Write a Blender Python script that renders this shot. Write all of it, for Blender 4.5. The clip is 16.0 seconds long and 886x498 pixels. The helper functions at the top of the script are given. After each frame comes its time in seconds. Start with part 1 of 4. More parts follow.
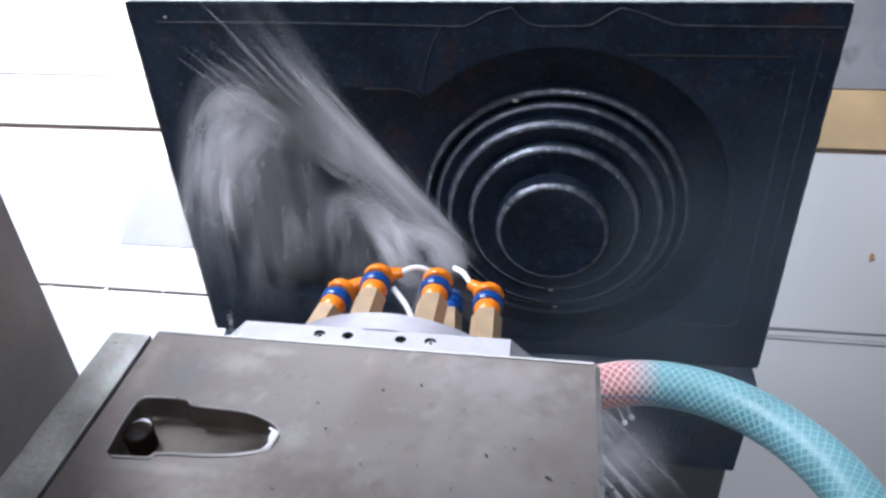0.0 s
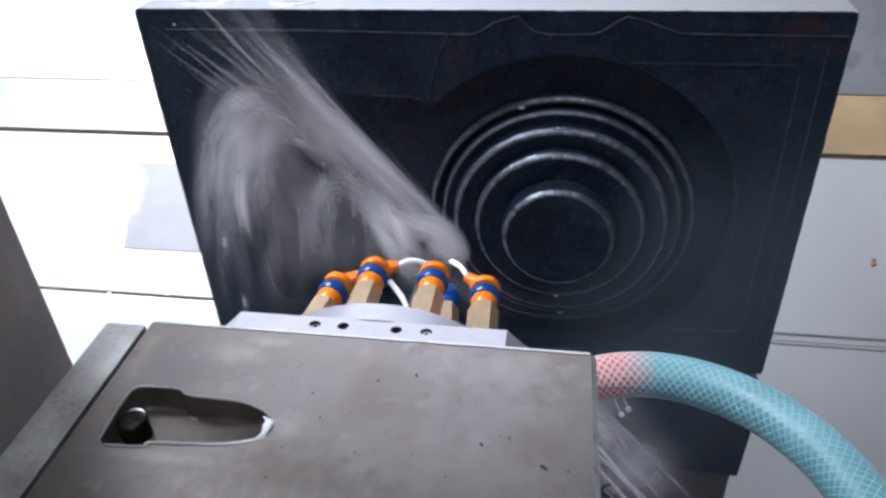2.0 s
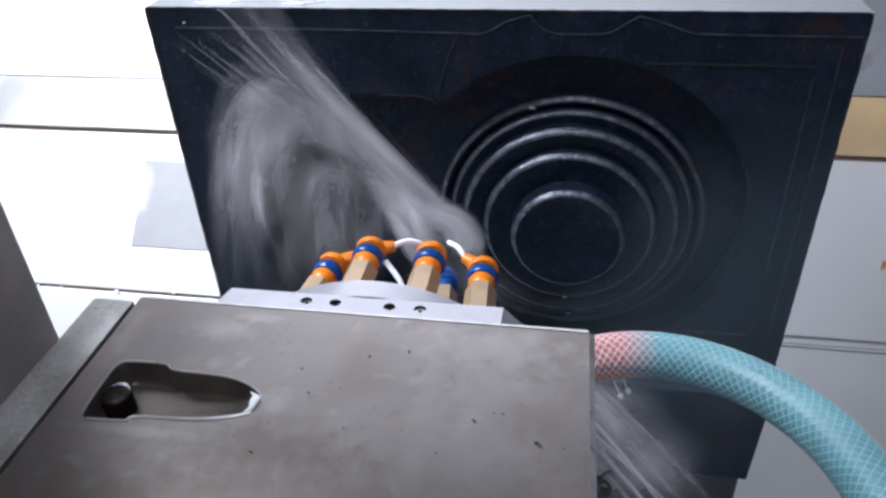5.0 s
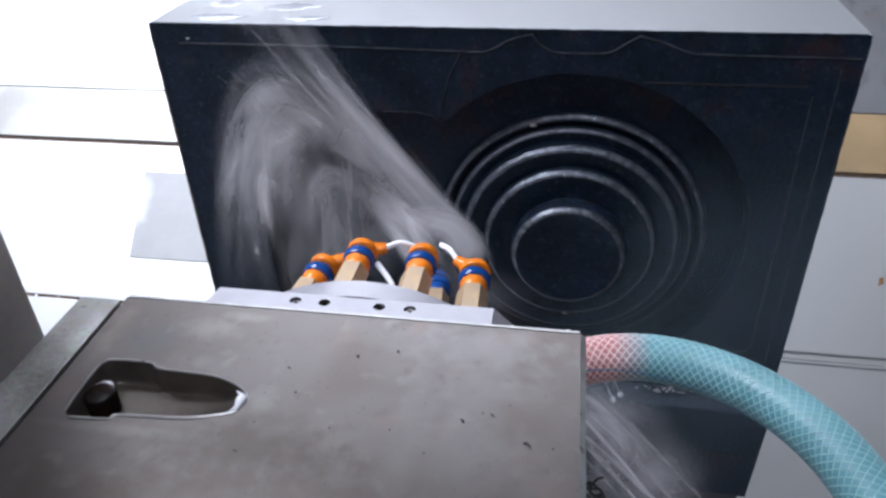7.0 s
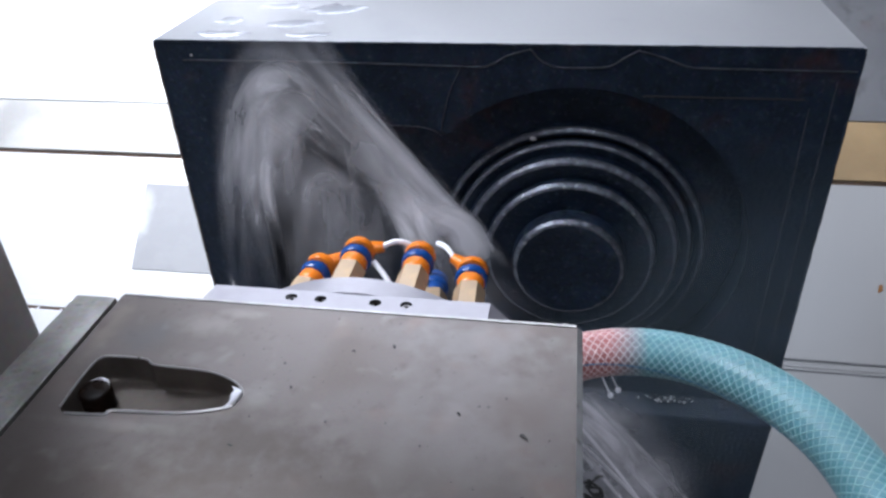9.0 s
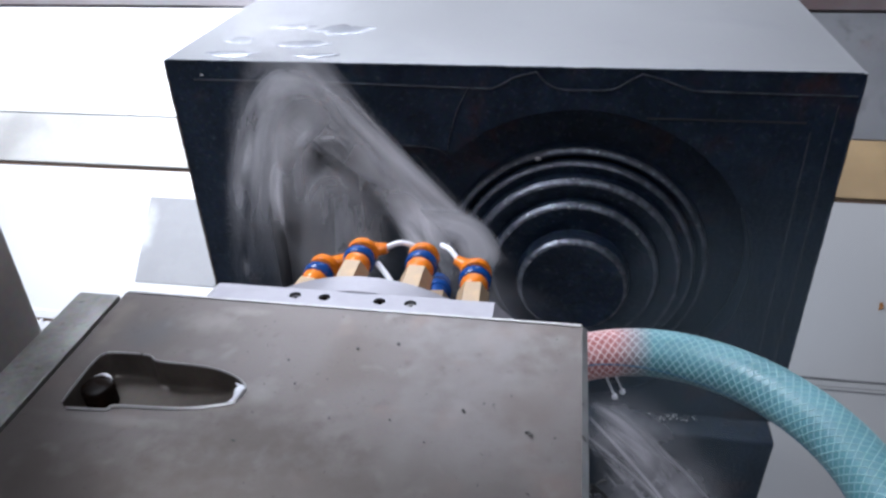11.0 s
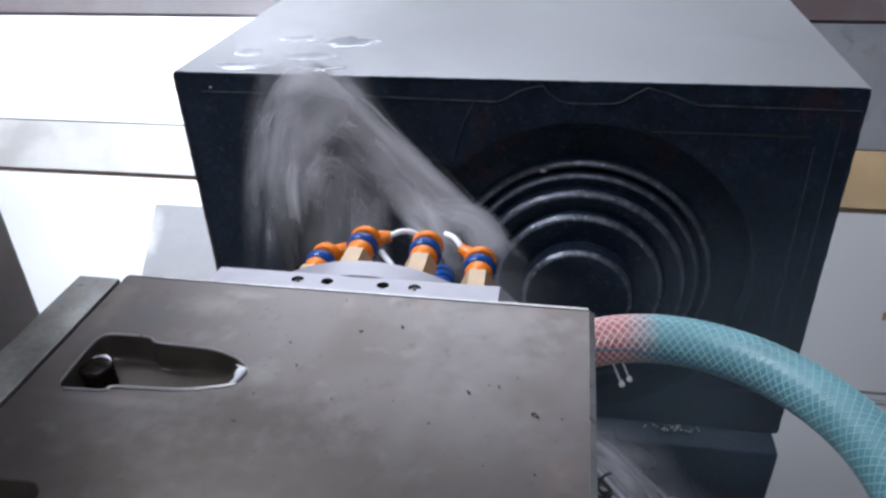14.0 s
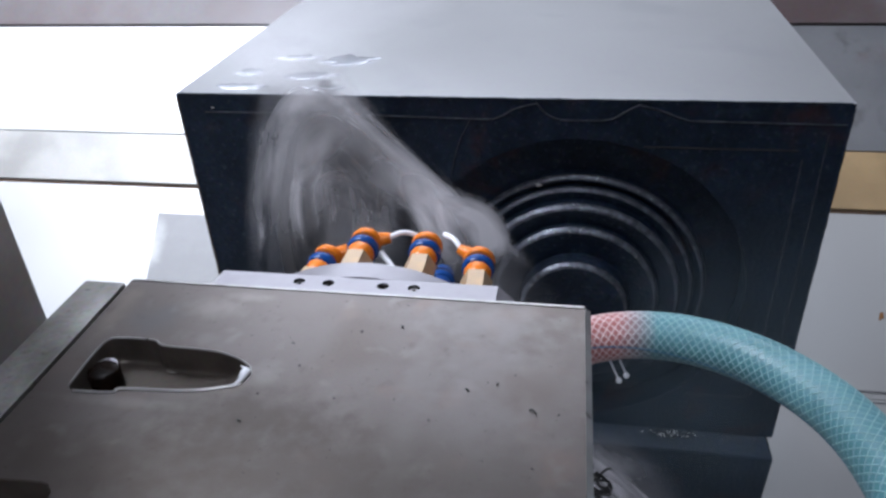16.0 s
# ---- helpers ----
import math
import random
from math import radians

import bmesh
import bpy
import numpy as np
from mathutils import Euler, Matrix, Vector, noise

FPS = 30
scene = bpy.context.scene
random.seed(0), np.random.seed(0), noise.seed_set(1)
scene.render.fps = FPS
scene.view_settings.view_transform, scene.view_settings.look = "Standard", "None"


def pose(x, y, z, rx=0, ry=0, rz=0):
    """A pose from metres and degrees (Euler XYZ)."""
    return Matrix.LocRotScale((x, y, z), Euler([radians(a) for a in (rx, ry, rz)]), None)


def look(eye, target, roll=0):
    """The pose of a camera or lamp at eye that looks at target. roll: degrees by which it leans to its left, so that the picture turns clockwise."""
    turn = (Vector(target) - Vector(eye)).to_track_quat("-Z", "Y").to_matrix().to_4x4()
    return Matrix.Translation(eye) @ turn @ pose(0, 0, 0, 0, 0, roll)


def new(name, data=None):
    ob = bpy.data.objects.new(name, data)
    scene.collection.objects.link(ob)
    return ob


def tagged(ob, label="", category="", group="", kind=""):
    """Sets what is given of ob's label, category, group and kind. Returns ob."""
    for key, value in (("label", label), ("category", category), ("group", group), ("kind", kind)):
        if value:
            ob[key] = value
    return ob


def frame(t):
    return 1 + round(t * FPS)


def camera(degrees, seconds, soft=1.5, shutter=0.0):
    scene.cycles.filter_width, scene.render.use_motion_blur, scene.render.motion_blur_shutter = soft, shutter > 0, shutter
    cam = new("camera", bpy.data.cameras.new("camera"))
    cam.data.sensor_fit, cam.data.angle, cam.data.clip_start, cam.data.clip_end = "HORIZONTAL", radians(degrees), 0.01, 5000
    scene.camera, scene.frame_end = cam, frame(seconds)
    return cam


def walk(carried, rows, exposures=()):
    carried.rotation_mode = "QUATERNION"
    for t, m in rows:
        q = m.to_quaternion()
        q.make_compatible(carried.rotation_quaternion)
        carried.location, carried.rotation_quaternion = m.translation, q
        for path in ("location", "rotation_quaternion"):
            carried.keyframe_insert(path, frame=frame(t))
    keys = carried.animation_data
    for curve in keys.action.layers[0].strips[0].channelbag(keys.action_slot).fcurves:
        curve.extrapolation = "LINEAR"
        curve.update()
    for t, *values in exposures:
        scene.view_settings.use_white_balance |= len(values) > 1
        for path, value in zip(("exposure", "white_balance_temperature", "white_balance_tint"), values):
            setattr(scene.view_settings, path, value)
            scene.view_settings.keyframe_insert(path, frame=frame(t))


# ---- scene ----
cam = camera(61.7, 16.0, soft=2.7)
PATH = [
    (0, (0.097, -0.662, 0.194), (-0.215, 0.958, -0.938), -3.1),
    (0.5, (0.096, -0.663, 0.198), (-0.213, 0.959, -0.93), -2.9),
    (1, (0.093, -0.666, 0.199), (-0.211, 0.963, -0.921), -3.0),
    (1.5, (0.092, -0.666, 0.199), (-0.214, 0.963, -0.92), -3.3),
    (2, (0.091, -0.665, 0.199), (-0.221, 0.959, -0.925), -3.0),
    (2.5, (0.091, -0.664, 0.199), (-0.219, 0.962, -0.924), -2.9),
    (3, (0.089, -0.663, 0.198), (-0.228, 0.958, -0.93), -3.1),
    (3.5, (0.089, -0.664, 0.199), (-0.232, 0.954, -0.932), -3.6),
    (4, (0.089, -0.663, 0.197), (-0.235, 0.956, -0.932), -3.4),
    (6.5, (0.084, -0.662, 0.201), (-0.239, 0.971, -0.908), -2.5),
    (7, (0.084, -0.662, 0.203), (-0.238, 0.978, -0.897), -2.4),
    (7.5, (0.085, -0.663, 0.207), (-0.239, 0.979, -0.887), -2.6),
    (8, (0.085, -0.666, 0.209), (-0.231, 0.983, -0.877), -2.7),
    (10.5, (0.08, -0.665, 0.216), (-0.258, 0.988, -0.858), -2.9),
    (11, (0.079, -0.67, 0.22), (-0.247, 0.999, -0.833), -2.4),
    (11.5, (0.076, -0.671, 0.22), (-0.253, 0.996, -0.834), -2.4),
    (12, (0.077, -0.67, 0.22), (-0.254, 0.996, -0.835), -2.5),
    (12.5, (0.077, -0.668, 0.222), (-0.26, 0.993, -0.839), -2.7),
    (13, (0.075, -0.671, 0.222), (-0.258, 0.999, -0.828), -2.3),
    (13.5, (0.076, -0.672, 0.224), (-0.254, 1.002, -0.82), -2.1),
    (14, (0.076, -0.672, 0.227), (-0.257, 1.004, -0.811), -2.3),
    (14.5, (0.076, -0.676, 0.232), (-0.253, 1.008, -0.795), -2.5),
    (15, (0.078, -0.677, 0.236), (-0.249, 1.012, -0.784), -2.4),
    (15.5, (0.078, -0.676, 0.238), (-0.252, 1.011, -0.785), -2.2),
    (16, (0.081, -0.679, 0.249), (-0.256, 0.996, -0.791), -3.1),
]
walk(cam, [(t, look(eye, target, roll)) for t, eye, target, roll in PATH],
     [(0, 0.46), (1.0, 0.41), (2.0, 0.20), (3.5, 0.09), (7, 0.02), (11, -0.14), (14.5, -0.32), (16, -0.34)])

# ---- light ----
world = bpy.data.worlds.new("workshop_sky")
scene.world = world
world.use_nodes = True
wn = world.node_tree
sky = wn.nodes.new("ShaderNodeTexSky")
sky.sky_type = "NISHITA"
sky.sun_disc = False
sky.sun_elevation, sky.sun_rotation = radians(50), radians(250)
wn.nodes["Background"].inputs["Strength"].default_value = 0.12
wn.links.new(sky.outputs["Color"], wn.nodes["Background"].inputs["Color"])


def area_lamp(name, eye, target, sx, sy, watts, color=(1, 1, 1)):
    data = bpy.data.lights.new(name, "AREA")
    data.shape, data.size, data.size_y, data.energy, data.color = "RECTANGLE", sx, sy, watts, color
    ob = new(name, data)
    ob.matrix_world = look(eye, target)
    return ob


# daylight in the roof light above and to the left, and an added fill lamp high behind the camera
area_lamp("roof_light_lamp", (-2.2, -0.1, 2.55), (-2.2, -0.1, 0), 2.4, 2.4, 330, (0.89, 0.95, 1.11))
area_lamp("fill_lamp", (0.1, -1.8, 2.5), (0.1, -1.8, 0), 2.4, 0.5, 50, (0.89, 0.95, 1.11))
area_lamp("window_lamp", (-0.5, 3.05, 1.95), (-0.2, 0.0, 0.0), 3.0, 1.0, 86, (0.89, 0.95, 1.11))


# ---- materials ----
def mat(name, color, rough=0.5, metal=0.0, vary=0.15, scale=20.0, grain=300.0, bump=0.1, tint=None, spread=0.15, stretch=(1, 1, 1), stain=0.5, patches=()):
    """Paint, metal or plastic with stains at one scale and grain at a finer one."""
    m = bpy.data.materials.new(name)
    m.use_nodes = True
    nt = m.node_tree
    b = nt.nodes["Principled BSDF"]
    co = nt.nodes.new("ShaderNodeTexCoord")
    mp = nt.nodes.new("ShaderNodeMapping")
    mp.inputs["Scale"].default_value = stretch
    nt.links.new(co.outputs["Object"], mp.inputs["Vector"])
    n1 = nt.nodes.new("ShaderNodeTexNoise")
    n1.inputs["Scale"].default_value, n1.inputs["Detail"].default_value, n1.inputs["Roughness"].default_value = scale, 6 if scale > 10 else 2.5, 0.55
    n2 = nt.nodes.new("ShaderNodeTexNoise")
    n2.inputs["Scale"].default_value, n2.inputs["Detail"].default_value = grain, 3
    for n in (n1, n2):
        nt.links.new(mp.outputs["Vector"], n.inputs["Vector"])
    tint = tint or [c * (1 - vary) for c in color]
    r1 = nt.nodes.new("ShaderNodeValToRGB")
    r1.color_ramp.interpolation = "EASE"
    r1.color_ramp.elements[0].position, r1.color_ramp.elements[1].position = stain - 0.15, stain + 0.15
    r1.color_ramp.elements[0].color, r1.color_ramp.elements[1].color = (*tint, 1), (*color, 1)
    nt.links.new(n1.outputs["Fac"], r1.inputs["Fac"])
    ground = r1.outputs["Color"]
    for k, (shade, size, edge) in enumerate(patches):
        n3 = nt.nodes.new("ShaderNodeTexNoise")
        n3.inputs["Scale"].default_value, n3.inputs["Detail"].default_value, n3.inputs["Distortion"].default_value = size, 5 if size > 65 else 2, 0.3
        nt.links.new(mp.outputs["Vector"], n3.inputs["Vector"])
        r3 = nt.nodes.new("ShaderNodeMapRange")
        r3.interpolation_type = "SMOOTHSTEP"
        r3.inputs["From Min"].default_value, r3.inputs["From Max"].default_value, r3.inputs["To Max"].default_value = edge, edge + 0.2, 0.7
        nt.links.new(n3.outputs["Fac"], r3.inputs["Value"])
        mx = nt.nodes.new("ShaderNodeMix")
        mx.data_type = "RGBA"
        mx.inputs["B"].default_value = (*shade, 1)
        nt.links.new(r3.outputs["Result"], mx.inputs["Factor"])
        nt.links.new(ground, mx.inputs["A"])
        ground = mx.outputs["Result"]
    mix = nt.nodes.new("ShaderNodeMix")
    mix.data_type, mix.blend_type = "RGBA", "MULTIPLY"
    mix.inputs["Factor"].default_value = vary
    nt.links.new(ground, mix.inputs["A"])
    nt.links.new(n2.outputs["Color"], mix.inputs["B"])
    nt.links.new(mix.outputs["Result"], b.inputs["Base Color"])
    rr = nt.nodes.new("ShaderNodeMapRange")
    rr.inputs["To Min"].default_value, rr.inputs["To Max"].default_value = max(0.02, rough - spread), min(1, rough + spread)
    nt.links.new(n1.outputs["Fac"], rr.inputs["Value"])
    nt.links.new(rr.outputs["Result"], b.inputs["Roughness"])
    b.inputs["Metallic"].default_value = metal
    bp = nt.nodes.new("ShaderNodeBump")
    bp.inputs["Strength"].default_value, bp.inputs["Distance"].default_value = bump, 0.001
    nt.links.new(n2.outputs["Fac"], bp.inputs["Height"])
    nt.links.new(bp.outputs["Normal"], b.inputs["Normal"])
    return m


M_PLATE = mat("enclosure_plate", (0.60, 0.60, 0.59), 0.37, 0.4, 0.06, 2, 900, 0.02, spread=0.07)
# right part of the upper cover: weaker light put into a darker grey
M_UPPER_SHADED = mat("upper_plate_shaded", (0.27, 0.275, 0.285), 0.4, 0.45, 0.15, 5, 120, 0.05, spread=0.05, patches=(((0.17, 0.165, 0.17), 16, 0.55),))
M_FOLD = mat("grey_fold", (0.26, 0.26, 0.265), 0.45, 0.2, 0.2, 8, 150, 0.05)
M_DULL = mat("dull_patch_plate", (0.315, 0.315, 0.315), 0.5, 0.1, 0.1, 12, 150, 0.1)
# left part of the tan strip, with the glare put into its colour
M_TAN_GLARE = mat("tan_strip_glare", (0.46, 0.45, 0.42), 0.35, 0.2, 0.2, 8, 150, 0.05)
M_REAR = mat("rear_panel_paint", (0.15, 0.135, 0.135), 0.45, 0.1, 0.3, 4, 80, 0.1, tint=(0.11, 0.08, 0.08))
# pale metal that paints highlights onto edges, rims and small wet parts
M_EDGE = mat("bright_highlight_metal", (0.52, 0.51, 0.50), 0.32, 0.6, 0.25, 60, 400, 0.1)
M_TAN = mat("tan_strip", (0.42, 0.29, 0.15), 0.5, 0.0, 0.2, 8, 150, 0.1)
M_SEAM = mat("dark_seam", (0.055, 0.038, 0.03), 0.7, 0, 0.4, 12, 200, 0.3, tint=(0.13, 0.07, 0.035), stain=0.6)
M_WALL = mat("workshop_paint", (0.30, 0.30, 0.31), 0.8, 0, 0.2, 3, 60)
M_RAM = mat("ground_steel", (0.166, 0.148, 0.140), 0.35, 0.62, 0.16, 6, 600, 0.06, tint=(0.140, 0.122, 0.111), spread=0.05, patches=(((0.120, 0.098, 0.085), 11, 0.52), ((0.10, 0.082, 0.071), 75, 0.60), ((0.195, 0.155, 0.138), 28, 0.55), ((0.215, 0.200, 0.190), 45, 0.58), ((0.05, 0.040, 0.034), 210, 0.63)))
M_STRIP = mat("ground_steel_dark", (0.44, 0.43, 0.41), 0.36, 0.5, 0.4, 30, 220, 0.5, tint=(0.29, 0.28, 0.26), patches=(((0.09, 0.08, 0.072), 120, 0.58),))
M_SLOT = mat("oily_pocket_steel", (0.15, 0.126, 0.108), 0.3, 0.45, 0.3, 40, 300, 0.0, spread=0.05)
M_ALU = mat("milled_aluminium", (0.37, 0.36, 0.39), 0.4, 0.4, 0.12, 40, 700, 0.08)
M_BLACK = mat("black_hole", (0.02, 0.02, 0.02), 0.5)
M_BRASS = mat("dull_brass", (0.56, 0.39, 0.225), 0.42, 0.3, 0.2, 60, 500, 0.1, tint=(0.44, 0.32, 0.21))
M_ORANGE = mat("orange_plastic", (0.78, 0.20, 0.012), 0.27, 0, 0.12, 60, 400, 0.05)
M_BLUE = mat("blue_plastic", (0.004, 0.055, 0.24), 0.22, 0, 0.15, 60, 400, 0.05)
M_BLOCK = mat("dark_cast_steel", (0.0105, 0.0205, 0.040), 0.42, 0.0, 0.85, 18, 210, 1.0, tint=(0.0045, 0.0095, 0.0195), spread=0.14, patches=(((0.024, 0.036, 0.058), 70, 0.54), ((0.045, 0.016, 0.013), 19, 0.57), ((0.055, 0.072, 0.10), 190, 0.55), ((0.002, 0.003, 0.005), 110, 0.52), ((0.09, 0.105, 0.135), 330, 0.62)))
M_BLOCK.node_tree.nodes["Principled BSDF"].inputs["Specular IOR Level"].default_value = 0.27
M_BLOCK.node_tree.nodes["Principled BSDF"].inputs["Specular Tint"].default_value = (0.76, 0.88, 1.0, 1)
# the near-white specks paint glints into the turned steel's colour
M_RINGEDGE = mat("turned_steel_glints", (0.15, 0.165, 0.198), 0.19, 0.5, 0.5, 120, 330, 1.0, tint=(0.072, 0.08, 0.098), spread=0.06, patches=(((0.72, 0.74, 0.78), 170, 0.60),))
M_BEAD = mat("scribed_edge", (0.050, 0.060, 0.078), 0.5, 0.1, 0.8, 60, 300, 0.6, tint=(0.008, 0.011, 0.018))
M_GROOVE = mat("dark_scribed_groove", (0.002, 0.003, 0.005), 0.6, 0.0, 0.3, 60, 300, 0.2)
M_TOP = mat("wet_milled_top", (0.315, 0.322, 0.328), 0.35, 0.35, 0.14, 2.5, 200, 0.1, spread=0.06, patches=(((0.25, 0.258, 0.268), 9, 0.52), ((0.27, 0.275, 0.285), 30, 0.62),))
M_COLUMN = mat("worn_guide_steel", (0.62, 0.605, 0.585), 0.5, 0.35, 0.3, 6, 160, 0.2, tint=(0.44, 0.41, 0.385), patches=(((0.18, 0.125, 0.09), 14, 0.6),))
M_TABLE = mat("machine_table", (0.04, 0.042, 0.045), 0.5, 0.2)
M_PUDDLE = mat("coolant_film", (0.40, 0.42, 0.45), 0.16, 0.35, 0.12, 60, 90, 0.6, spread=0.05)
M_RUST = mat("worn_rusty_edge", (0.2, 0.16, 0.13), 0.6, 0.2, 0.5, 60, 300, 0.4, tint=(0.07, 0.045, 0.03))
M_BOLT = mat("oily_black_screw", (0.007, 0.005, 0.0042), 0.28, 0.0, 0.4, 80, 300, 0.0, tint=(0.016, 0.009, 0.006))
M_BOLT.node_tree.nodes["Principled BSDF"].inputs["Specular IOR Level"].default_value = 0.08
M_TOOL = mat("tool_steel", (0.25, 0.25, 0.26), 0.3, 0.8)


def stain_or_light(m, center, size, shade, amount, grain=80.0):
    """A ragged patch at its place on the thing: a dried stain, or light or shade painted in."""
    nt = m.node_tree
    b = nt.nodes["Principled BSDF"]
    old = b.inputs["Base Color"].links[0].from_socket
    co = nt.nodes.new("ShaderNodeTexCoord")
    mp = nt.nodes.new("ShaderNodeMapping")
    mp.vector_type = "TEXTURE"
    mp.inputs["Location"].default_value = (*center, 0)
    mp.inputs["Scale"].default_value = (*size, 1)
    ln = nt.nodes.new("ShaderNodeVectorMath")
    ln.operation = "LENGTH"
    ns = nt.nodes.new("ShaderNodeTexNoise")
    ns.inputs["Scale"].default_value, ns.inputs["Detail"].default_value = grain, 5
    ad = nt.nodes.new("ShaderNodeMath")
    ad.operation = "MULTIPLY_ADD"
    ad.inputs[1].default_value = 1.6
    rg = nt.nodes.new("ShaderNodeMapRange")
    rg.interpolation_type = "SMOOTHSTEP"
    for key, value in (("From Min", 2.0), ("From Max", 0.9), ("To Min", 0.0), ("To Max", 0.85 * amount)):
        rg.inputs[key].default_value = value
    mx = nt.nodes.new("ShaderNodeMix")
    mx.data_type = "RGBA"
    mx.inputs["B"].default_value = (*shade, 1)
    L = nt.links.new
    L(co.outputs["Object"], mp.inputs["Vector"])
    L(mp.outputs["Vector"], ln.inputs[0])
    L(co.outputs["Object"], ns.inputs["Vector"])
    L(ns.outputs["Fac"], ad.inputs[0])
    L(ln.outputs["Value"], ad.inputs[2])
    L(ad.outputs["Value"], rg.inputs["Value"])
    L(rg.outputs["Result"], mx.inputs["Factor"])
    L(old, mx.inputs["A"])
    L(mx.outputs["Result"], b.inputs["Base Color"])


# dried coolant and rust stains on the ram, with light and shade painted in among them
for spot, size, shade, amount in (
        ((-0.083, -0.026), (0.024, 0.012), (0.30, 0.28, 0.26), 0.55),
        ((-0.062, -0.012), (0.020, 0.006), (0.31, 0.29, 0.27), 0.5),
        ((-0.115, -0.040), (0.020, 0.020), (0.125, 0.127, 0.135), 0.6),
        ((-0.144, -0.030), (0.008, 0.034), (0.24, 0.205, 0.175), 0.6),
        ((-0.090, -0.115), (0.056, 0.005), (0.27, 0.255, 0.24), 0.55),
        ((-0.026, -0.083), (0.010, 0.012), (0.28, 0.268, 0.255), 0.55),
        # broad brown stains that also paint in shade on the near part
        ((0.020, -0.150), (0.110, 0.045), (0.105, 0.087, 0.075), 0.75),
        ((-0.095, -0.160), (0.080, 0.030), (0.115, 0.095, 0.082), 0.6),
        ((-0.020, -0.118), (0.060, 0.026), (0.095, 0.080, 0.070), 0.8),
        # paler right side painted in as light, then a brown stain on it
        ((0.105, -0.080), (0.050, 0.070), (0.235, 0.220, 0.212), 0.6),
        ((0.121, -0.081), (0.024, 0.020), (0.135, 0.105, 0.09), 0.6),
        # light on the front right and a reflected band, both painted in
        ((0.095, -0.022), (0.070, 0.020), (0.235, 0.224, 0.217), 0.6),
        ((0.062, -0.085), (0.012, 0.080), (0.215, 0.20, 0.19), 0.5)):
    stain_or_light(M_RAM, spot, size, [0.86 * q for q in shade], amount)


# splashed edge of the dull plate, reddish dirt on the upper cover
stain_or_light(M_DULL, (-1.0, 0.24), (0.035, 0.08), (0.6, 0.6, 0.59), 0.9, 14.0)
stain_or_light(M_UPPER_SHADED, (0.98, 0.80), (0.22, 0.05), (0.22, 0.08, 0.065), 0.6, 30.0)


def mist(name, density, color=(0.97, 0.95, 0.97), along=1.0, across=4.0, low=0.28, high=0.72, swirl=0.7):
    """Water spray: streaks of droplets with clear air between them."""
    m = bpy.data.materials.new(name)
    m.use_nodes = True
    nt = m.node_tree
    nt.nodes.remove(nt.nodes["Principled BSDF"])
    out = nt.nodes["Material Output"]
    uv = nt.nodes.new("ShaderNodeUVMap")
    uv.uv_map = "flow"
    mp = nt.nodes.new("ShaderNodeMapping")
    mp.inputs["Scale"].default_value = (along, across, 1)
    n = nt.nodes.new("ShaderNodeTexNoise")
    n.inputs["Scale"].default_value, n.inputs["Detail"].default_value, n.inputs["Distortion"].default_value = 1.0, 5, swirl
    at = nt.nodes.new("ShaderNodeAttribute")
    at.attribute_name = "cover"
    rg = nt.nodes.new("ShaderNodeMapRange")
    rg.inputs["From Min"].default_value, rg.inputs["From Max"].default_value = low, high
    mu = nt.nodes.new("ShaderNodeMath")
    mu.operation = "MULTIPLY"
    m2 = nt.nodes.new("ShaderNodeMath")
    m2.operation = "MULTIPLY"
    m2.inputs[1].default_value = density
    m2.use_clamp = True
    df = nt.nodes.new("ShaderNodeBsdfDiffuse")
    df.inputs["Color"].default_value = (*color, 1)
    tl = nt.nodes.new("ShaderNodeBsdfTranslucent")
    tl.inputs["Color"].default_value = (*color, 1)
    both = nt.nodes.new("ShaderNodeMixShader")
    both.inputs["Fac"].default_value = 0.5
    tr = nt.nodes.new("ShaderNodeBsdfTransparent")
    mx = nt.nodes.new("ShaderNodeMixShader")
    L = nt.links.new
    L(uv.outputs["UV"], mp.inputs["Vector"])
    L(mp.outputs["Vector"], n.inputs["Vector"])
    L(n.outputs["Fac"], rg.inputs["Value"])
    L(rg.outputs["Result"], mu.inputs[0])
    L(at.outputs["Fac"], mu.inputs[1])
    L(mu.outputs["Value"], m2.inputs[0])
    L(m2.outputs["Value"], mx.inputs["Fac"])
    L(df.outputs["BSDF"], both.inputs[1])
    L(tl.outputs["BSDF"], both.inputs[2])
    L(tr.outputs["BSDF"], mx.inputs[1])
    L(both.outputs["Shader"], mx.inputs[2])
    L(mx.outputs["Shader"], out.inputs["Surface"])
    return m


M_MIST = mist("coolant_spray", 1.6, along=0.5, across=2.4, low=0.24, high=0.76, swirl=0.25)
M_STREAK = mist("coolant_streaks", 0.7, along=0.3, across=9.0, low=0.38, high=0.74, swirl=0.1)
M_ARM = mist("coolant_arm", 1.15, along=0.9, across=2.6, low=0.26, high=0.78, swirl=0.6)
M_FALL = mist("coolant_fall", 0.72, along=0.6, across=4.5, low=0.36, high=0.74, swirl=0.5)
M_WISP = mist("coolant_wisp", 0.7, along=1.3, across=1.8, low=0.2, high=0.75, swirl=0.5)
M_LINE = mist("coolant_line", 0.34, along=0.8, across=1.0, low=0.2, high=0.8, swirl=0.2)
M_CLOUD = mist("coolant_cloud", 2.1, along=1.4, across=1.5, low=0.22, high=0.75, swirl=0.6)
M_HAZE = mist("coolant_haze", 0.34, along=0.5, across=1.2, low=0.15, high=0.85)
# tinted veil that paints the bluish sheen of the block's right side
M_SHEEN = mist("bluish_sheen", 0.2, (0.66, 0.88, 1.0), along=0.2, across=0.5, low=0.0, high=0.9)

M_JET = bpy.data.materials.new("white_coolant")
M_JET.use_nodes = True
_b = M_JET.node_tree.nodes["Principled BSDF"]
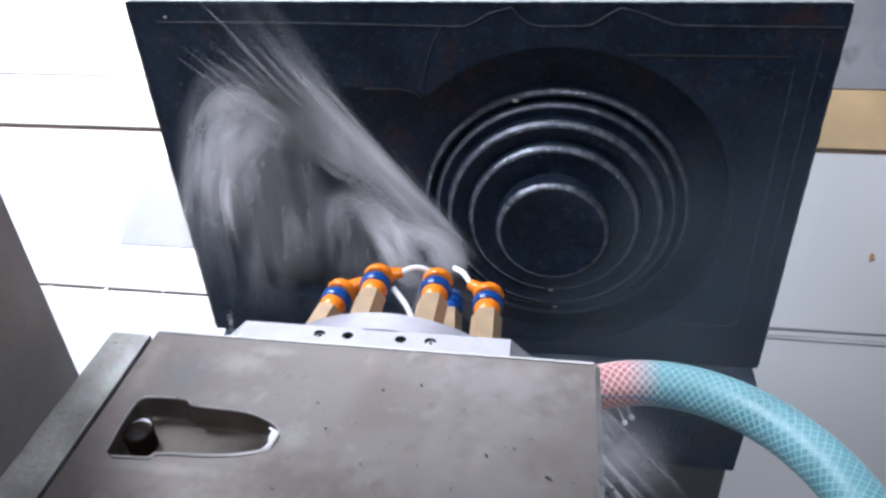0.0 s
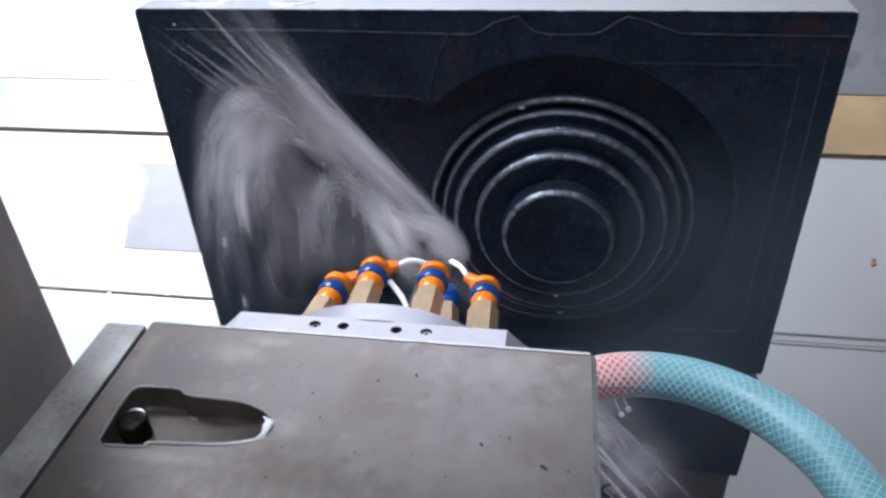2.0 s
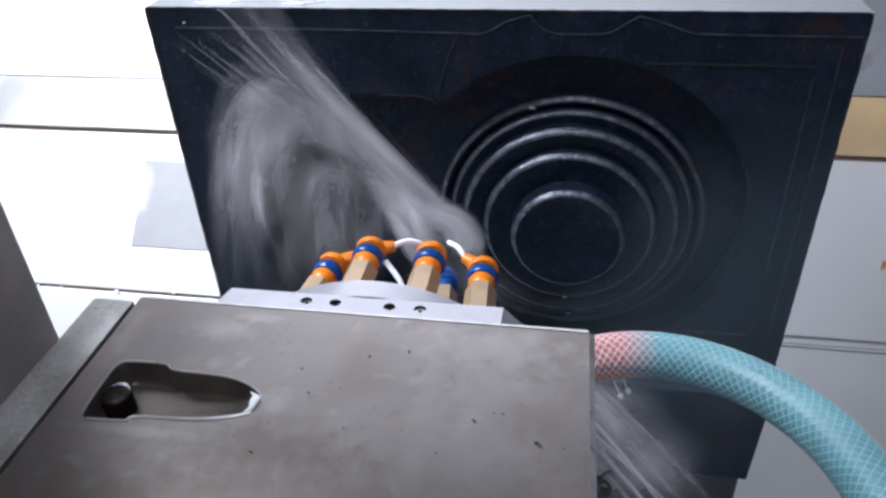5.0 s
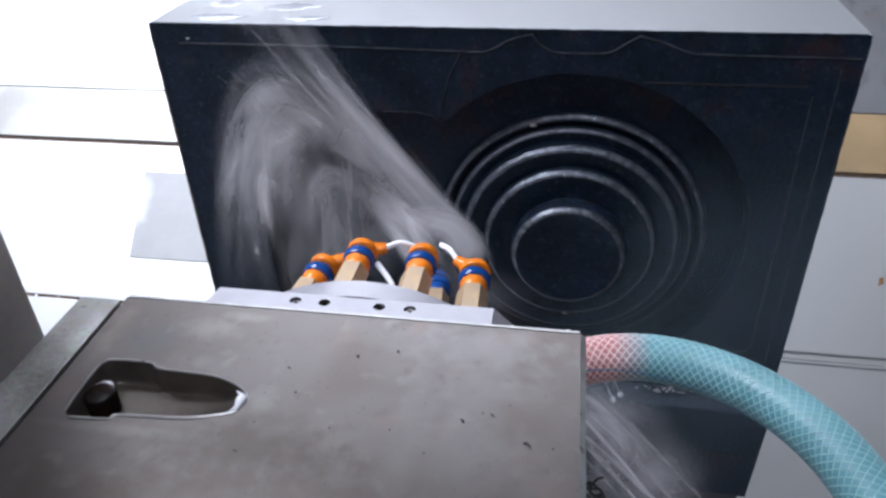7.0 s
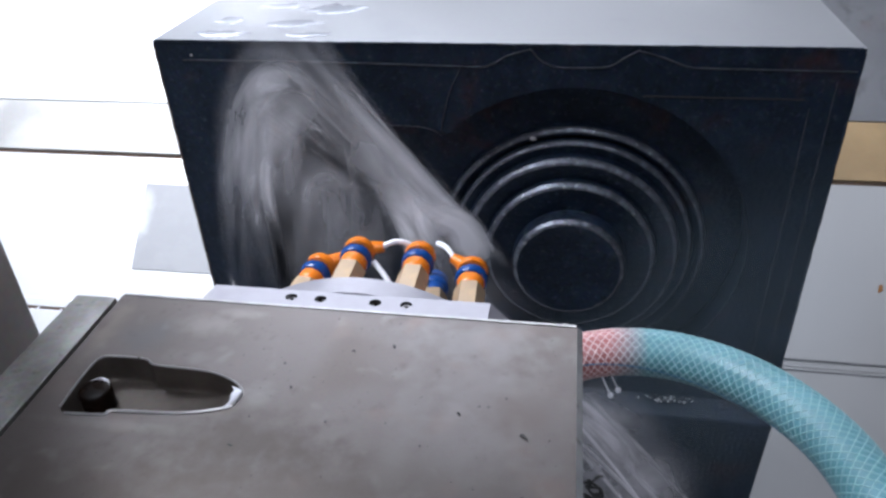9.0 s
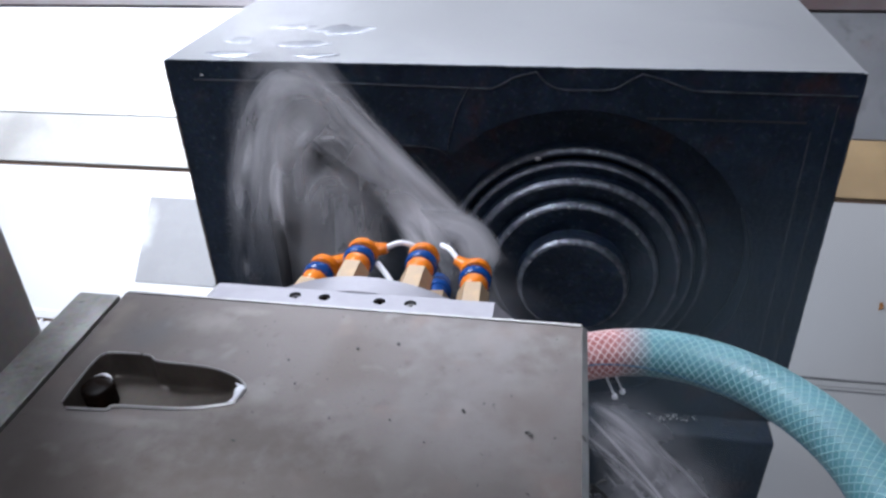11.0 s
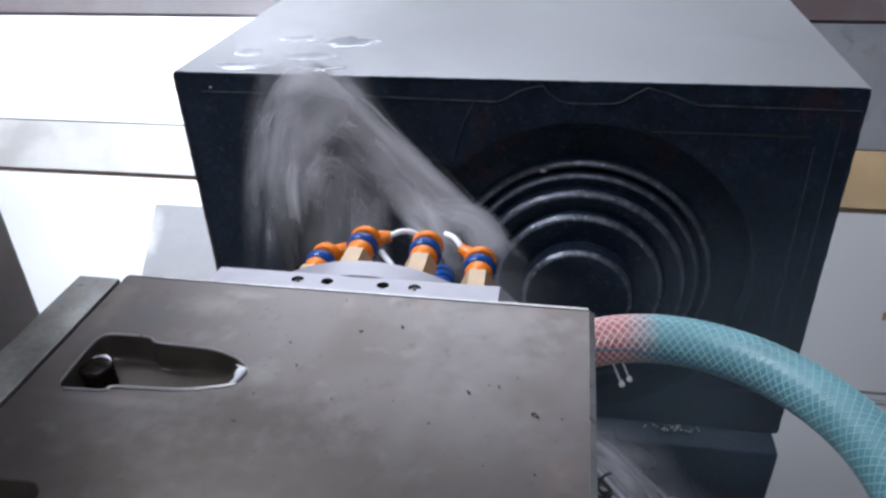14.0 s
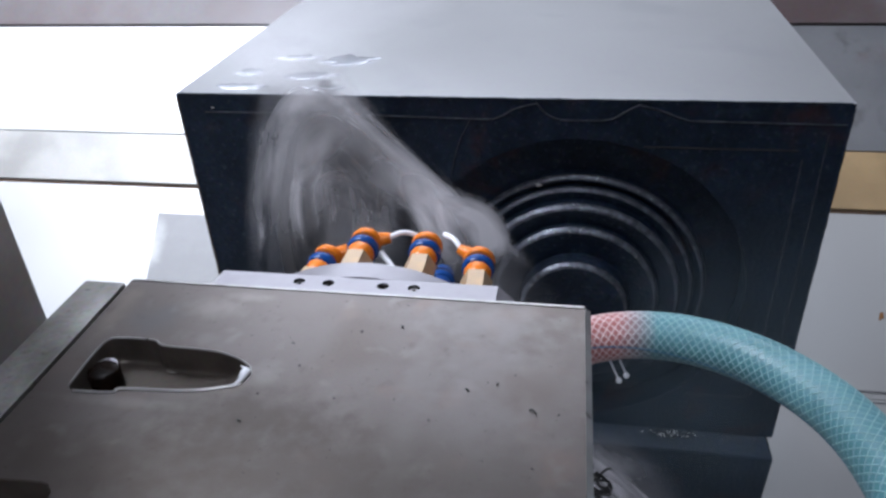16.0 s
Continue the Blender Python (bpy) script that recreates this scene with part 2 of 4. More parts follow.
_b.inputs["Base Color"].default_value = (0.85, 0.86, 0.9, 1)
_b.inputs["Roughness"].default_value = 0.25


# ---- mesh helpers ----
def finish(bm, name, material, smooth=False, recalc=True):
    if recalc:
        bmesh.ops.recalc_face_normals(bm, faces=bm.faces)
    me = bpy.data.meshes.new(name)
    bm.to_mesh(me)
    bm.free()
    for m in (material if isinstance(material, (list, tuple)) else [material]):
        me.materials.append(m)
    if smooth:
        me.polygons.foreach_set("use_smooth", [True] * len(me.polygons))
        me.set_sharp_from_angle(angle=radians(40))
    return me


def part(name, bm, material, parent, label="", smooth=False, m=None):
    ob = new(name, finish(bm, name, material, smooth))
    ob.parent = parent
    if m is not None:
        ob.matrix_basis = m
    return tagged(ob, label)


def thing(name, bm, material, label, category, kind="", group="", smooth=False):
    return tagged(new(name, finish(bm, name, material, smooth)), label, category, group, kind)


def empty(name, label, category, kind="", group=""):
    return tagged(new(name), label, category, group, kind)


def box(x0, x1, y0, y1, z0, z1, bevel=0.0):
    bm = bmesh.new()
    bmesh.ops.create_cube(bm, size=1)
    for v in bm.verts:
        v.co = ((x0 + x1) / 2 + v.co.x * (x1 - x0), (y0 + y1) / 2 + v.co.y * (y1 - y0), (z0 + z1) / 2 + v.co.z * (z1 - z0))
    if bevel:
        bmesh.ops.bevel(bm, geom=bm.edges[:], offset=bevel, segments=2, affect="EDGES", profile=0.6)
    return bm


def holed(outer, holes, plane, level, depth, floor=None, back=None):
    """A slab face in the plane ('z': x, y given, 'y': x, z given) at level, with pockets sunk by depth (or by floor(a, b))."""
    bm = bmesh.new()

    def at(p, l):
        return (p[0], p[1], l) if plane == "z" else (p[0], l, p[1])

    edges, loops = [], []
    for pts in [outer] + holes:
        vs = [bm.verts.new(at(p, level)) for p in pts]
        loops.append(vs)
        edges += [bm.edges.new((vs[k], vs[(k + 1) % len(vs)])) for k in range(len(vs))]
    bmesh.ops.triangle_fill(bm, use_beauty=True, use_dissolve=False, edges=edges)
    for pts, vs in zip(holes, loops[1:]):
        low = [bm.verts.new(at(p, level + (floor(*p) if floor else depth))) for p in pts]
        for k in range(len(vs)):
            j = (k + 1) % len(vs)
            bm.faces.new((vs[k], vs[j], low[j], low[k])).material_index = 1
        fl = [bm.edges.get((low[k], low[(k + 1) % len(low)])) for k in range(len(low))]
        for f in bmesh.ops.triangle_fill(bm, use_beauty=True, edges=fl)["geom"]:
            if isinstance(f, bmesh.types.BMFace):
                f.material_index = 1
    if back is not None:
        vs = loops[0]
        low = [bm.verts.new(at(p, back)) for p in outer]
        for k in range(len(vs)):
            j = (k + 1) % len(vs)
            bm.faces.new((vs[k], vs[j], low[j], low[k]))
        bm.faces.new(low)
    return bm


def lathe(profile, n=48, axis="y", center=(0, 0, 0), cap=True):
    """Turns (radius, height) pairs about an axis."""
    bm = bmesh.new()
    rings = []
    for r, h in profile:
        ring = []
        for k in range(n):
            a = 2 * math.pi * k / n
            c, s = r * math.cos(a), r * math.sin(a)
            p = (c, h, s) if axis == "y" else (c, s, h)
            ring.append(bm.verts.new(Vector(p) + Vector(center)))
        rings.append(ring)
    for a, b in zip(rings, rings[1:]):
        for k in range(n):
            bm.faces.new((a[k], a[(k + 1) % n], b[(k + 1) % n], b[k]))
    if cap:
        bm.faces.new(rings[0])
        bm.faces.new(rings[-1])
    return bm


def spline(points, n):
    """A smooth line through the points, n steps a stretch."""
    p = [Vector(q) for q in points]
    p = [p[0] * 2 - p[1]] + p + [p[-1] * 2 - p[-2]]
    out = []
    for k in range(1, len(p) - 2):
        for j in range(n):
            t = j / n
            a, b, c, d = p[k - 1], p[k], p[k + 1], p[k + 2]
            out.append(0.5 * ((2 * b) + (c - a) * t + (2 * a - 5 * b + 4 * c - d) * t * t + (3 * b - a - 3 * c + d) * t ** 3))
    return out + [p[-2]]


def frames(line):
    """Side and up for each place of a line, carried along without twist."""
    up, res = None, []
    for k, p in enumerate(line):
        t = (line[min(k + 1, len(line) - 1)] - line[max(k - 1, 0)]).normalized()
        if up is None:
            up = t.orthogonal().normalized()
        up = (up - t * up.dot(t)).normalized()
        res.append((t.cross(up), up))
    return res


def tube(points, radius, n=12, steps=6, bm=None):
    bm = bm or bmesh.new()
    line = spline(points, steps)
    fr = frames(line)
    rings = []
    for k, (p, (s, u)) in enumerate(zip(line, fr)):
        r = radius(k / (len(line) - 1)) if callable(radius) else radius
        rings.append([bm.verts.new(p + s * r * math.cos(a) + u * r * math.sin(a)) for a in [2 * math.pi * j / n for j in range(n)]])
    for a, b in zip(rings, rings[1:]):
        for k in range(n):
            bm.faces.new((a[k], a[(k + 1) % n], b[(k + 1) % n], b[k]))
    bm.faces.new(rings[0])
    bm.faces.new(rings[-1])
    return bm


# ---- setting: the workshop round the machine ----
thing("floor", box(-4.2, 3.2, -3.2, 3.2, -1.65, -1.6), M_WALL, "grey workshop floor under the machine", "floor", "structure")
thing("wall_north", box(-4.2, 3.2, 3.2, 3.3, -1.6, 2.6), M_WALL, "plain grey workshop wall behind the machine", "wall", "structure")
thing("wall_south", box(-4.2, 3.2, -3.3, -3.2, -1.6, 2.6), M_WALL, "plain grey workshop wall", "wall", "structure")
thing("wall_west", box(-4.3, -4.2, -3.2, 3.2, -1.6, 2.6), M_WALL, "plain grey workshop wall", "wall", "structure")
thing("wall_east", box(3.2, 3.3, -3.2, 3.2, -1.6, 2.6), M_WALL, "plain grey workshop wall", "wall", "structure")
thing("ceiling", box(-4.2, 3.2, -3.2, 3.2, 2.6, 2.7), M_WALL, "plain grey workshop ceiling", "ceiling", "structure")

# sloping covers behind the work, at 45 degrees; s is the way up the slope from the lowest seam
SLOPE = Matrix.Translation((0, 0.657, -0.898)) @ Matrix.Rotation(radians(45), 4, "X")


def cover(name, s0, s1, material, label, x0=-2.4, x1=2.0, lift=0.0):
    ob = thing(name, box(x0, x1, s0, s1, -0.02, lift, 0.002), material, label, "machine cover", "structure")
    ob.matrix_world = SLOPE
    return ob


cover("lower_cover", -0.9, -0.009, M_PLATE, "sloping pale grey sheet metal cover plate")
cover("middle_cover", 0.004, 0.408, M_PLATE, "sloping pale grey sheet metal cover plate, wet with coolant")
cover("cover_lip", -0.0028, 0.02, M_PLATE, "folded lip of the pale grey cover plate", x1=0.05, lift=0.006)
cover("seam", -0.0088, -0.003, M_SEAM, "dark seam under the folded lip", x1=0.05, lift=0.0015)
cover("cover_joint", -0.0088, 0.0038, M_PLATE, "pale grey joint between two cover plates", x0=0.054)
cover("fold", 0.005, 0.010, M_FOLD, "grey fold along the cover plate", x0=0.054, lift=0.0015)
cover("fold", -0.018, -0.0135, M_FOLD, "grey fold along the cover plate", x0=0.054, lift=0.0015)
cover("seam", 0.408, 0.418, M_SEAM, "dark open seam between the cover plates", lift=-0.006)
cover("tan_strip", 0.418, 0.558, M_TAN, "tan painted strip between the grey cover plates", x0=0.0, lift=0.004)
# the same strip on the left, bleached in its colour to paint the glare
cover("tan_strip_glare", 0.418, 0.558, M_TAN_GLARE, "tan strip between the grey cover plates, coloured pale for its glare", x1=-0.004, lift=0.004)
cover("patch_plate", 0.109, 0.337, M_DULL, "dull grey rectangular plate on the cover", x0=-1.0, x1=-0.3, lift=0.003)
# one plate in two tones: glare painted by the paler left material
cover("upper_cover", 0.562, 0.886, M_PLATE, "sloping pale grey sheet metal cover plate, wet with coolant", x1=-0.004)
cover("upper_cover", 0.562, 0.886, M_UPPER_SHADED, "sloping grey sheet metal cover plate, darkened for its weaker light, stained and wet", x0=0.0)
cover("rear_panel", 0.89, 1.9, M_REAR, "dull grey rear panel of the machine enclosure", lift=0.006)

# ---- the dark steel block with its turned boss ----
block = empty("mould_block", "dark wet steel mould block with a stepped round boss", "workpiece")
CX, CZ = 0.0877, -0.2284


def face_outline():
    """The round pocket joined with the rounded pocket beside it."""
    r, cz, top, low, left, rc = 0.177, -0.2165, -0.082, -0.35, -0.245, 0.03
    pts = []
    a0, a1 = math.asin((top - 0.008 - cz) / r), math.asin((low - cz) / r)
    start, end = math.pi - a0, -math.pi - a1
    for k in range(73):
        a = start + (end - start) * k / 72
        pts.append((0.0868 + r * math.cos(a), cz + r * math.sin(a)))
    for cx, cy, b0 in ((left + rc, low + rc, -90), (left + rc, top - rc, 180)):
        for k in range(7):
            b = radians(b0 - 15 * k)
            pts.append((cx + rc * math.cos(b), cy + rc * math.sin(b)))
    x1 = pts[0][0] - 0.03
    pts += [(x1, top), (x1 + 0.012, top - 0.0015), (x1 + 0.022, top - 0.004)]
    return pts


body = holed([(-0.3285, 0), (0.325, 0), (0.325, -0.41), (-0.3285, -0.41)], [face_outline()], "y", 0.0, 0.0315, back=0.6)
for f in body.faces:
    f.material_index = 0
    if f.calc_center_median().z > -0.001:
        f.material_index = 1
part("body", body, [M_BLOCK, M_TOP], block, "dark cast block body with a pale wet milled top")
foot = bmesh.new()
rows_ = []
for x0, x1, y, z in ((-0.318, 0.3185, 0.002, -0.411), (-0.322, 0.3265, -0.018, -0.428), (-0.322, 0.3225, -0.020, -0.565)):
    rows_.append([foot.verts.new(v) for v in ((x0, y, z), (x1, y, z), (x1, 0.59, z), (x0, 0.59, z))])
for a, b in zip(rows_, rows_[1:]):
    for k in range(4):
        foot.faces.new((a[k], a[(k + 1) % 4], b[(k + 1) % 4], b[k]))
foot.faces.new(rows_[0])
foot.faces.new(rows_[2])
bmesh.ops.bevel(foot, geom=foot.edges[:], offset=0.002, segments=2, affect="EDGES", profile=0.5)
part("foot", foot, M_BLOCK, block, "wider dark foot with a sloping ledge")

# stepped boss: radius and depth in the middle of each worn chamfer, then half its width
CHAMFER = [(0.1379, 0.0216, 0.0024), (0.1247, 0.0187, 0.0021), (0.1100, 0.0074, 0.0029), (0.0863, 0.0010, 0.0027), (0.0552, -0.0190, 0.0026)]
below = 0.0318
for n, (r, y, c) in enumerate(CHAMFER):
    last = n == len(CHAMFER) - 1
    # a dark wall, a rounded pale chamfer, then a face that slopes to the foot of the next wall
    if last:
        inner, depth = 0.02, y - c + 0.0006
    else:
        r2, y2, c2 = CHAMFER[n + 1]
        inner, depth = r2 + c2 + 0.0016, max(y2 + c2 + 0.0055, y - c + 0.0015)
    b = lathe([(r + c + 0.0016, below + 0.001), (r + c + 0.0004, y + c + 0.0008), (r + c, y + c), (r + 0.45 * c, y - 0.25 * c), (r - 0.25 * c, y - 0.75 * c), (r - c, y - c), (r - c - 0.0008, y - c + 0.0003), (inner, depth)], 144, center=(CX, 0, CZ), cap=last)
    below = depth
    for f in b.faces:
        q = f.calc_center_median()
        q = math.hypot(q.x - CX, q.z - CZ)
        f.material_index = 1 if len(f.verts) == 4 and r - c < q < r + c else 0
    part("boss_step", b, [M_BLOCK, M_RINGEDGE], block, "turned step with a pale wet edge, glints painted in", smooth=True)


def bead(points, r=0.0009, material=M_BEAD):
    part("raised_edge", tube([(x, -0.0004, z) for x, z in points], r, 6, 3), material, block)


bead([(-0.3, -0.019), (-0.15, -0.019), (-0.02, -0.021), (0.004, -0.020), (0.022, -0.010), (0.043, -0.004)])
bead([(0.043, -0.004), (0.052, -0.014), (0.066, -0.020), (0.09, -0.0205), (0.113, -0.019), (0.126, -0.011), (0.138, -0.004)])
bead([(0.138, -0.004), (0.160, -0.010), (0.182, -0.018), (0.2, -0.019), (0.25, -0.0195), (0.322, -0.020)])
bead([(0.146, -0.046), (0.22, -0.046), (0.285, -0.046)], 0.0009, M_GROOVE)
bead([(0.290, -0.055), (0.291, -0.15), (0.291, -0.26), (0.291, -0.34)], 0.0006)
bead([(0.308, -0.03), (0.309, -0.15), (0.309, -0.3), (0.310, -0.36)], 0.0006)
bead([(0.22, -0.352), (0.26, -0.351), (0.285, -0.350), (0.291, -0.34)], 0.0007)

for x, material in ((-0.328, M_RUST), (0.3245, M_BLOCK)):
    part("worn_edge", tube([(x + 0.0007 * noise.noise((k * 3.1, x, 0)), 0.0002 + 0.0005 * noise.noise((k * 2.3, 5, x)), -0.004 - 0.4 * k / 60) for k in range(61)], 0.0013, 6, 1), material, block, "rough worn edge of the block")
part("worn_edge", tube([(-0.3255 + 0.6475 * k / 120, 0.0003, -0.0002 + 0.0007 * noise.noise((k * 2.7, 1, 0))) for k in range(121)], 0.0012, 6, 1), M_BLOCK, block, "rough dark upper edge")
bead([(-0.022, -0.022), (-0.033, -0.045), (-0.040, -0.07), (-0.043, -0.086)], 0.0006)
bead([(-0.10, -0.0825), (-0.065, -0.083), (-0.05, -0.0865), (-0.043, -0.092)], 0.0004)
rd = random.Random(8)
# pale drops put where the wet face glints
for x, y, z, r in ((0.089, 0.004, -0.318, 0.0022), (0.084, 0.02, -0.352, 0.0018), (0.094, 0.02, -0.355, 0.002), (-0.29, -0.001, -0.014, 0.001), (0.046, 0.018, -0.1, 0.002)):
    drop = lathe([(0.0004, -0.35 * r), (0.6 * r, -0.3 * r), (r, 0.0), (0.8 * r, 0.2 * r)], 12, "y")
    for v in drop.verts:
        v.co.x *= rd.uniform(1.2, 2.2)
    part("coolant_drop", drop, M_EDGE, block, "pale drop standing in for a wet glint", True, Matrix.Translation((x, y, z)))

# coolant lying on the wet top
def puddle(cx, cy, rx, ry, seed):
    r_ = random.Random(seed)
    bm = bmesh.new()
    rings = []
    for q, h in ((1.0, 0.0001), (0.9, 0.0008), (0.75, 0.0011), (0.05, 0.0009)):
        r_.seed(seed)
        ring = []
        for k in range(40):
            a = 2 * math.pi * k / 40
            w = 1 + 0.5 * noise.noise((2 * math.cos(a) + seed, 2 * math.sin(a), 0.0)) + 0.35 * noise.noise((5 * math.cos(a), 5 * math.sin(a), seed))
            ring.append(bm.verts.new((cx + q * w * rx * math.cos(a), cy + q * w * ry * math.sin(a), h)))
        rings.append(ring)
    for a, b in zip(rings, rings[1:]):
        for k in range(40):
            bm.faces.new((a[k], a[(k + 1) % 40], b[(k + 1) % 40], b[k]))
    bm.faces.new(rings[-1])
    return thing("coolant_puddle", bm, M_PUDDLE, "shallow bright puddle of coolant on the block top", "puddle", group="puddles on the block", smooth=True)


for cx, cy, rx, ry, seed in ((-0.205, 0.060, 0.030, 0.014, 3), (-0.175, 0.115, 0.028, 0.020, 5), (-0.265, 0.024, 0.026, 0.009, 9), (-0.235, 0.125, 0.022, 0.010, 12), (-0.175, 0.022, 0.020, 0.007, 15), (-0.275, 0.070, 0.014, 0.012, 18)):
    puddle(cx, cy, rx, ry, seed)

thing("machine_table", box(-0.30, 0.316, -0.014, 0.58, -0.76, -0.566, 0.004), M_TABLE, "dark machine table under the steel block", "machine table")
pedestal = thing("table_pedestal", box(-0.2, 0.2, 0.03, 0.25, -1.6, -0.761), M_TABLE, "dark pedestal carrying the machine table", "machine base", "structure")

# ---- the moving machine head ----
head = empty("milling_machine", "ground steel milling ram with coolant nozzles on its nose", "milling machine")
SLOT = [(-0.1348, -0.1060), (-0.1361, -0.0874), (-0.1360, -0.0720), (-0.1345, -0.0655), (-0.1295, -0.0620), (-0.106, -0.0618), (-0.0985, -0.066), (-0.08, -0.0668), (-0.0614, -0.068), (-0.046, -0.073), (-0.0375, -0.079), (-0.0352, -0.0835), (-0.0365, -0.090), (-0.0395, -0.0945), (-0.0595, -0.1011), (-0.08, -0.1035), (-0.1035, -0.105), (-0.107, -0.1086), (-0.1295, -0.1099)]


def slot_floor(x, y):
    u = min(1, max(0, (x + 0.136) / 0.1))
    return -0.017 * (1 - u ** 7) - 0.0006


SLOT_BACK = [(-0.136, -0.173), (-0.108, -0.172), (-0.101, -0.175), (-0.098, -0.181), (-0.097, -0.21), (-0.105, -0.222), (-0.134, -0.222)]
ram = bmesh.new()
edges, rims = [], []
for pts in ([(-0.154, -0.001), (0.1535, -0.001), (0.1535, -0.62), (-0.154, -0.62)], SLOT, SLOT_BACK):
    line = pts if len(pts) == 4 else [tuple(p)[:2] for p in spline([(x, y, 0) for x, y in pts + pts[:1]], 3)[:-1]]
    ring = [ram.verts.new((x, y, 0.0)) for x, y in line]
    rims.append(ring)
    edges += [ram.edges.new((ring[k], ring[(k + 1) % len(ring)])) for k in range(len(ring))]
bmesh.ops.triangle_fill(ram, use_beauty=True, edges=edges)
for ring, (cx, cy), deep in ((rims[1], (-0.092, -0.0855), slot_floor), (rims[2], (-0.115, -0.197), lambda x, y: -0.02)):
    last = ring
    # rounded lip, steep side, hollow floor
    for q, share in ((0.992, 0.10), (0.980, 0.40), (0.962, 0.78), (0.935, 0.95), (0.89, 1.0), (0.75, 1.0), (0.45, 1.0), (0.15, 1.0)):
        low = []
        for v in ring:
            x, y = cx + (v.co.x - cx) * q, cy + (v.co.y - cy) * q
            low.append(ram.verts.new((x, y, deep(x, y) * share)))
        for k in range(len(ring)):
            j = (k + 1) % len(ring)
            ram.faces.new((last[k], last[j], low[j], low[k])).material_index = 1
        last = low
    ram.faces.new(last).material_index = 1
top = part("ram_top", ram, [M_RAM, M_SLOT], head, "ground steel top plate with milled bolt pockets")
top.data.polygons.foreach_set("use_smooth", [p.material_index == 1 for p in top.data.polygons])
# white bead that stands in for the lamp's highlight in the pocket tip
part("tip_highlight", tube([(-0.0445, -0.0758, -0.0024), (-0.0402, -0.0795, -0.0022), (-0.0383, -0.0840, -0.0020), (-0.0392, -0.0890, -0.0020), (-0.0440, -0.0935, -0.0024)], lambda u: 0.0005 + 0.0034 * math.sin(math.pi * u) ** 2, 10, 5), M_JET, head, "white bead added as the highlight in the pocket end", True)
part("wet_rim", tube([(x, y + 0.0002, 0.0) for x, y in SLOT[:12]], 0.0007, 6, 3), M_EDGE, head, "bright wet rim of the pocket")
part("wet_rim", tube([(x, y - 0.0004, 0.0002) for x, y in SLOT[11:]], 0.0010, 6, 3), M_EDGE, head, "bright wet rim of the pocket")
bm = bmesh.new()
sec = [(-0.154, 0.0), (-0.154, -0.3), (0.1562, -0.3), (0.1570, -0.0030), (0.1535, 0.0)]
fr_, bk_ = [bm.verts.new((x, 0.0 if z < -0.001 else -0.001, z)) for x, z in sec], [bm.verts.new((x, -0.62, z)) for x, z in sec]
for k in range(4):
    bm.faces.new((fr_[k], fr_[k + 1], bk_[k + 1], bk_[k]))
bm.faces.new(fr_)
bm.faces.new(bk_)
bm.faces.ensure_lookup_table()
# right chamfer takes the pale metal, a painted highlight on the same steel
bm.faces[3].material_index = 1
part("ram_body", bm, [M_RAM, M_EDGE], head)
# thin strip added to paint the highlight along the front
part("front_edge", box(-0.153, 0.153, -0.0012, 0.0006, -0.004, 0.0006), M_EDGE, head, "front edge of the ram, pale for its painted highlight")
part("side_strip", box(-0.187, -0.1575, -0.62, -0.004, -0.3, 0.0, 0.0012), M_STRIP, head, "darker steel strip beside the ram")
# its upper part, out of view, is made tall to shade the ram's left
part("side_plate", box(-0.34, -0.232, -0.9, 0.0, -0.5, 1.5, 0.003), M_COLUMN, head, "dark upright steel guide plate")
part("bolt", lathe([(0.0093, -0.016), (0.0093, -0.0014), (0.0088, -0.0005), (0.0078, -0.0001), (0.0040, 0.0), (0.0005, 0.0)], 36, "z"), M_BOLT, head, "dark oily screw head in the pocket", True, Matrix.Translation((-0.1258, -0.0870, -0.0030)))
# pale arc in place of the reflection on the screw's back rim
part("screw_highlight", tube([(-0.1258 + 0.0084 * math.cos(radians(a)), -0.0870 + 0.0084 * math.sin(radians(a)), -0.0032) for a in range(35, 136, 10)], lambda u: 0.0002 + 0.0010 * math.sin(math.pi * u) ** 2, 6, 2), M_EDGE, head, "pale arc added as the highlight on the screw head's rim", True)

# nose plate: an octagon with four holes in its top edge
bm = holed([(-0.0945, 0.0), (0.097, 0.0), (0.097, 0.018), (-0.0945, 0.018)], [[(x + 0.0041 * math.cos(a), 0.0100 + 0.0036 * math.sin(a)) for a in [2 * math.pi * k / 16 for k in range(16)]] for x in (-0.0372, -0.0168, 0.021, 0.042)], "z", 0.0, -0.014)
low = [(0.097, 0.0), (0.145, -0.048), (0.145, -0.22), (-0.143, -0.22), (-0.143, -0.048), (-0.0945, 0.0)]
a_ = [bm.verts.new((x, 0.0, z)) for x, z in low]
b_ = [bm.verts.new((x, 0.018, z)) for x, z in low]
for k in range(5):
    bm.faces.new((a_[k], a_[k + 1], b_[k + 1], b_[k]))
bm.faces.new(a_)
bm.faces.new(b_)
part("nose_plate", bm, [M_ALU, M_BLACK], head, "pale milled aluminium nose plate with four holes")
# the fourth screw is pale to paint in its glint
for x, steel in ((-0.0372, M_TOOL), (-0.0168, M_BOLT), (0.021, M_BOLT), (0.042, M_EDGE)):
    part("set_screw", lathe([(0.0033, -0.012), (0.0033, -0.0052), (0.0028, -0.0046), (0.0015, -0.0046), (0.0013, -0.007), (0.0003, -0.007)], 18, "z"), steel, head, "small screw sunk in the nose plate", True, Matrix.Translation((x, 0.0100, 0.0028)))
AX, AZ = 0.005, -0.130
part("nozzle_ring", lathe([(0.03, 0.0176), (0.1300, 0.0176), (0.131, 0.0180), (0.131, 0.0360), (0.1295, 0.0375), (0.03, 0.0375)], 96, center=(AX, 0, AZ)), M_ALU, head, "pale turned aluminium ring carrying the nozzles", True)
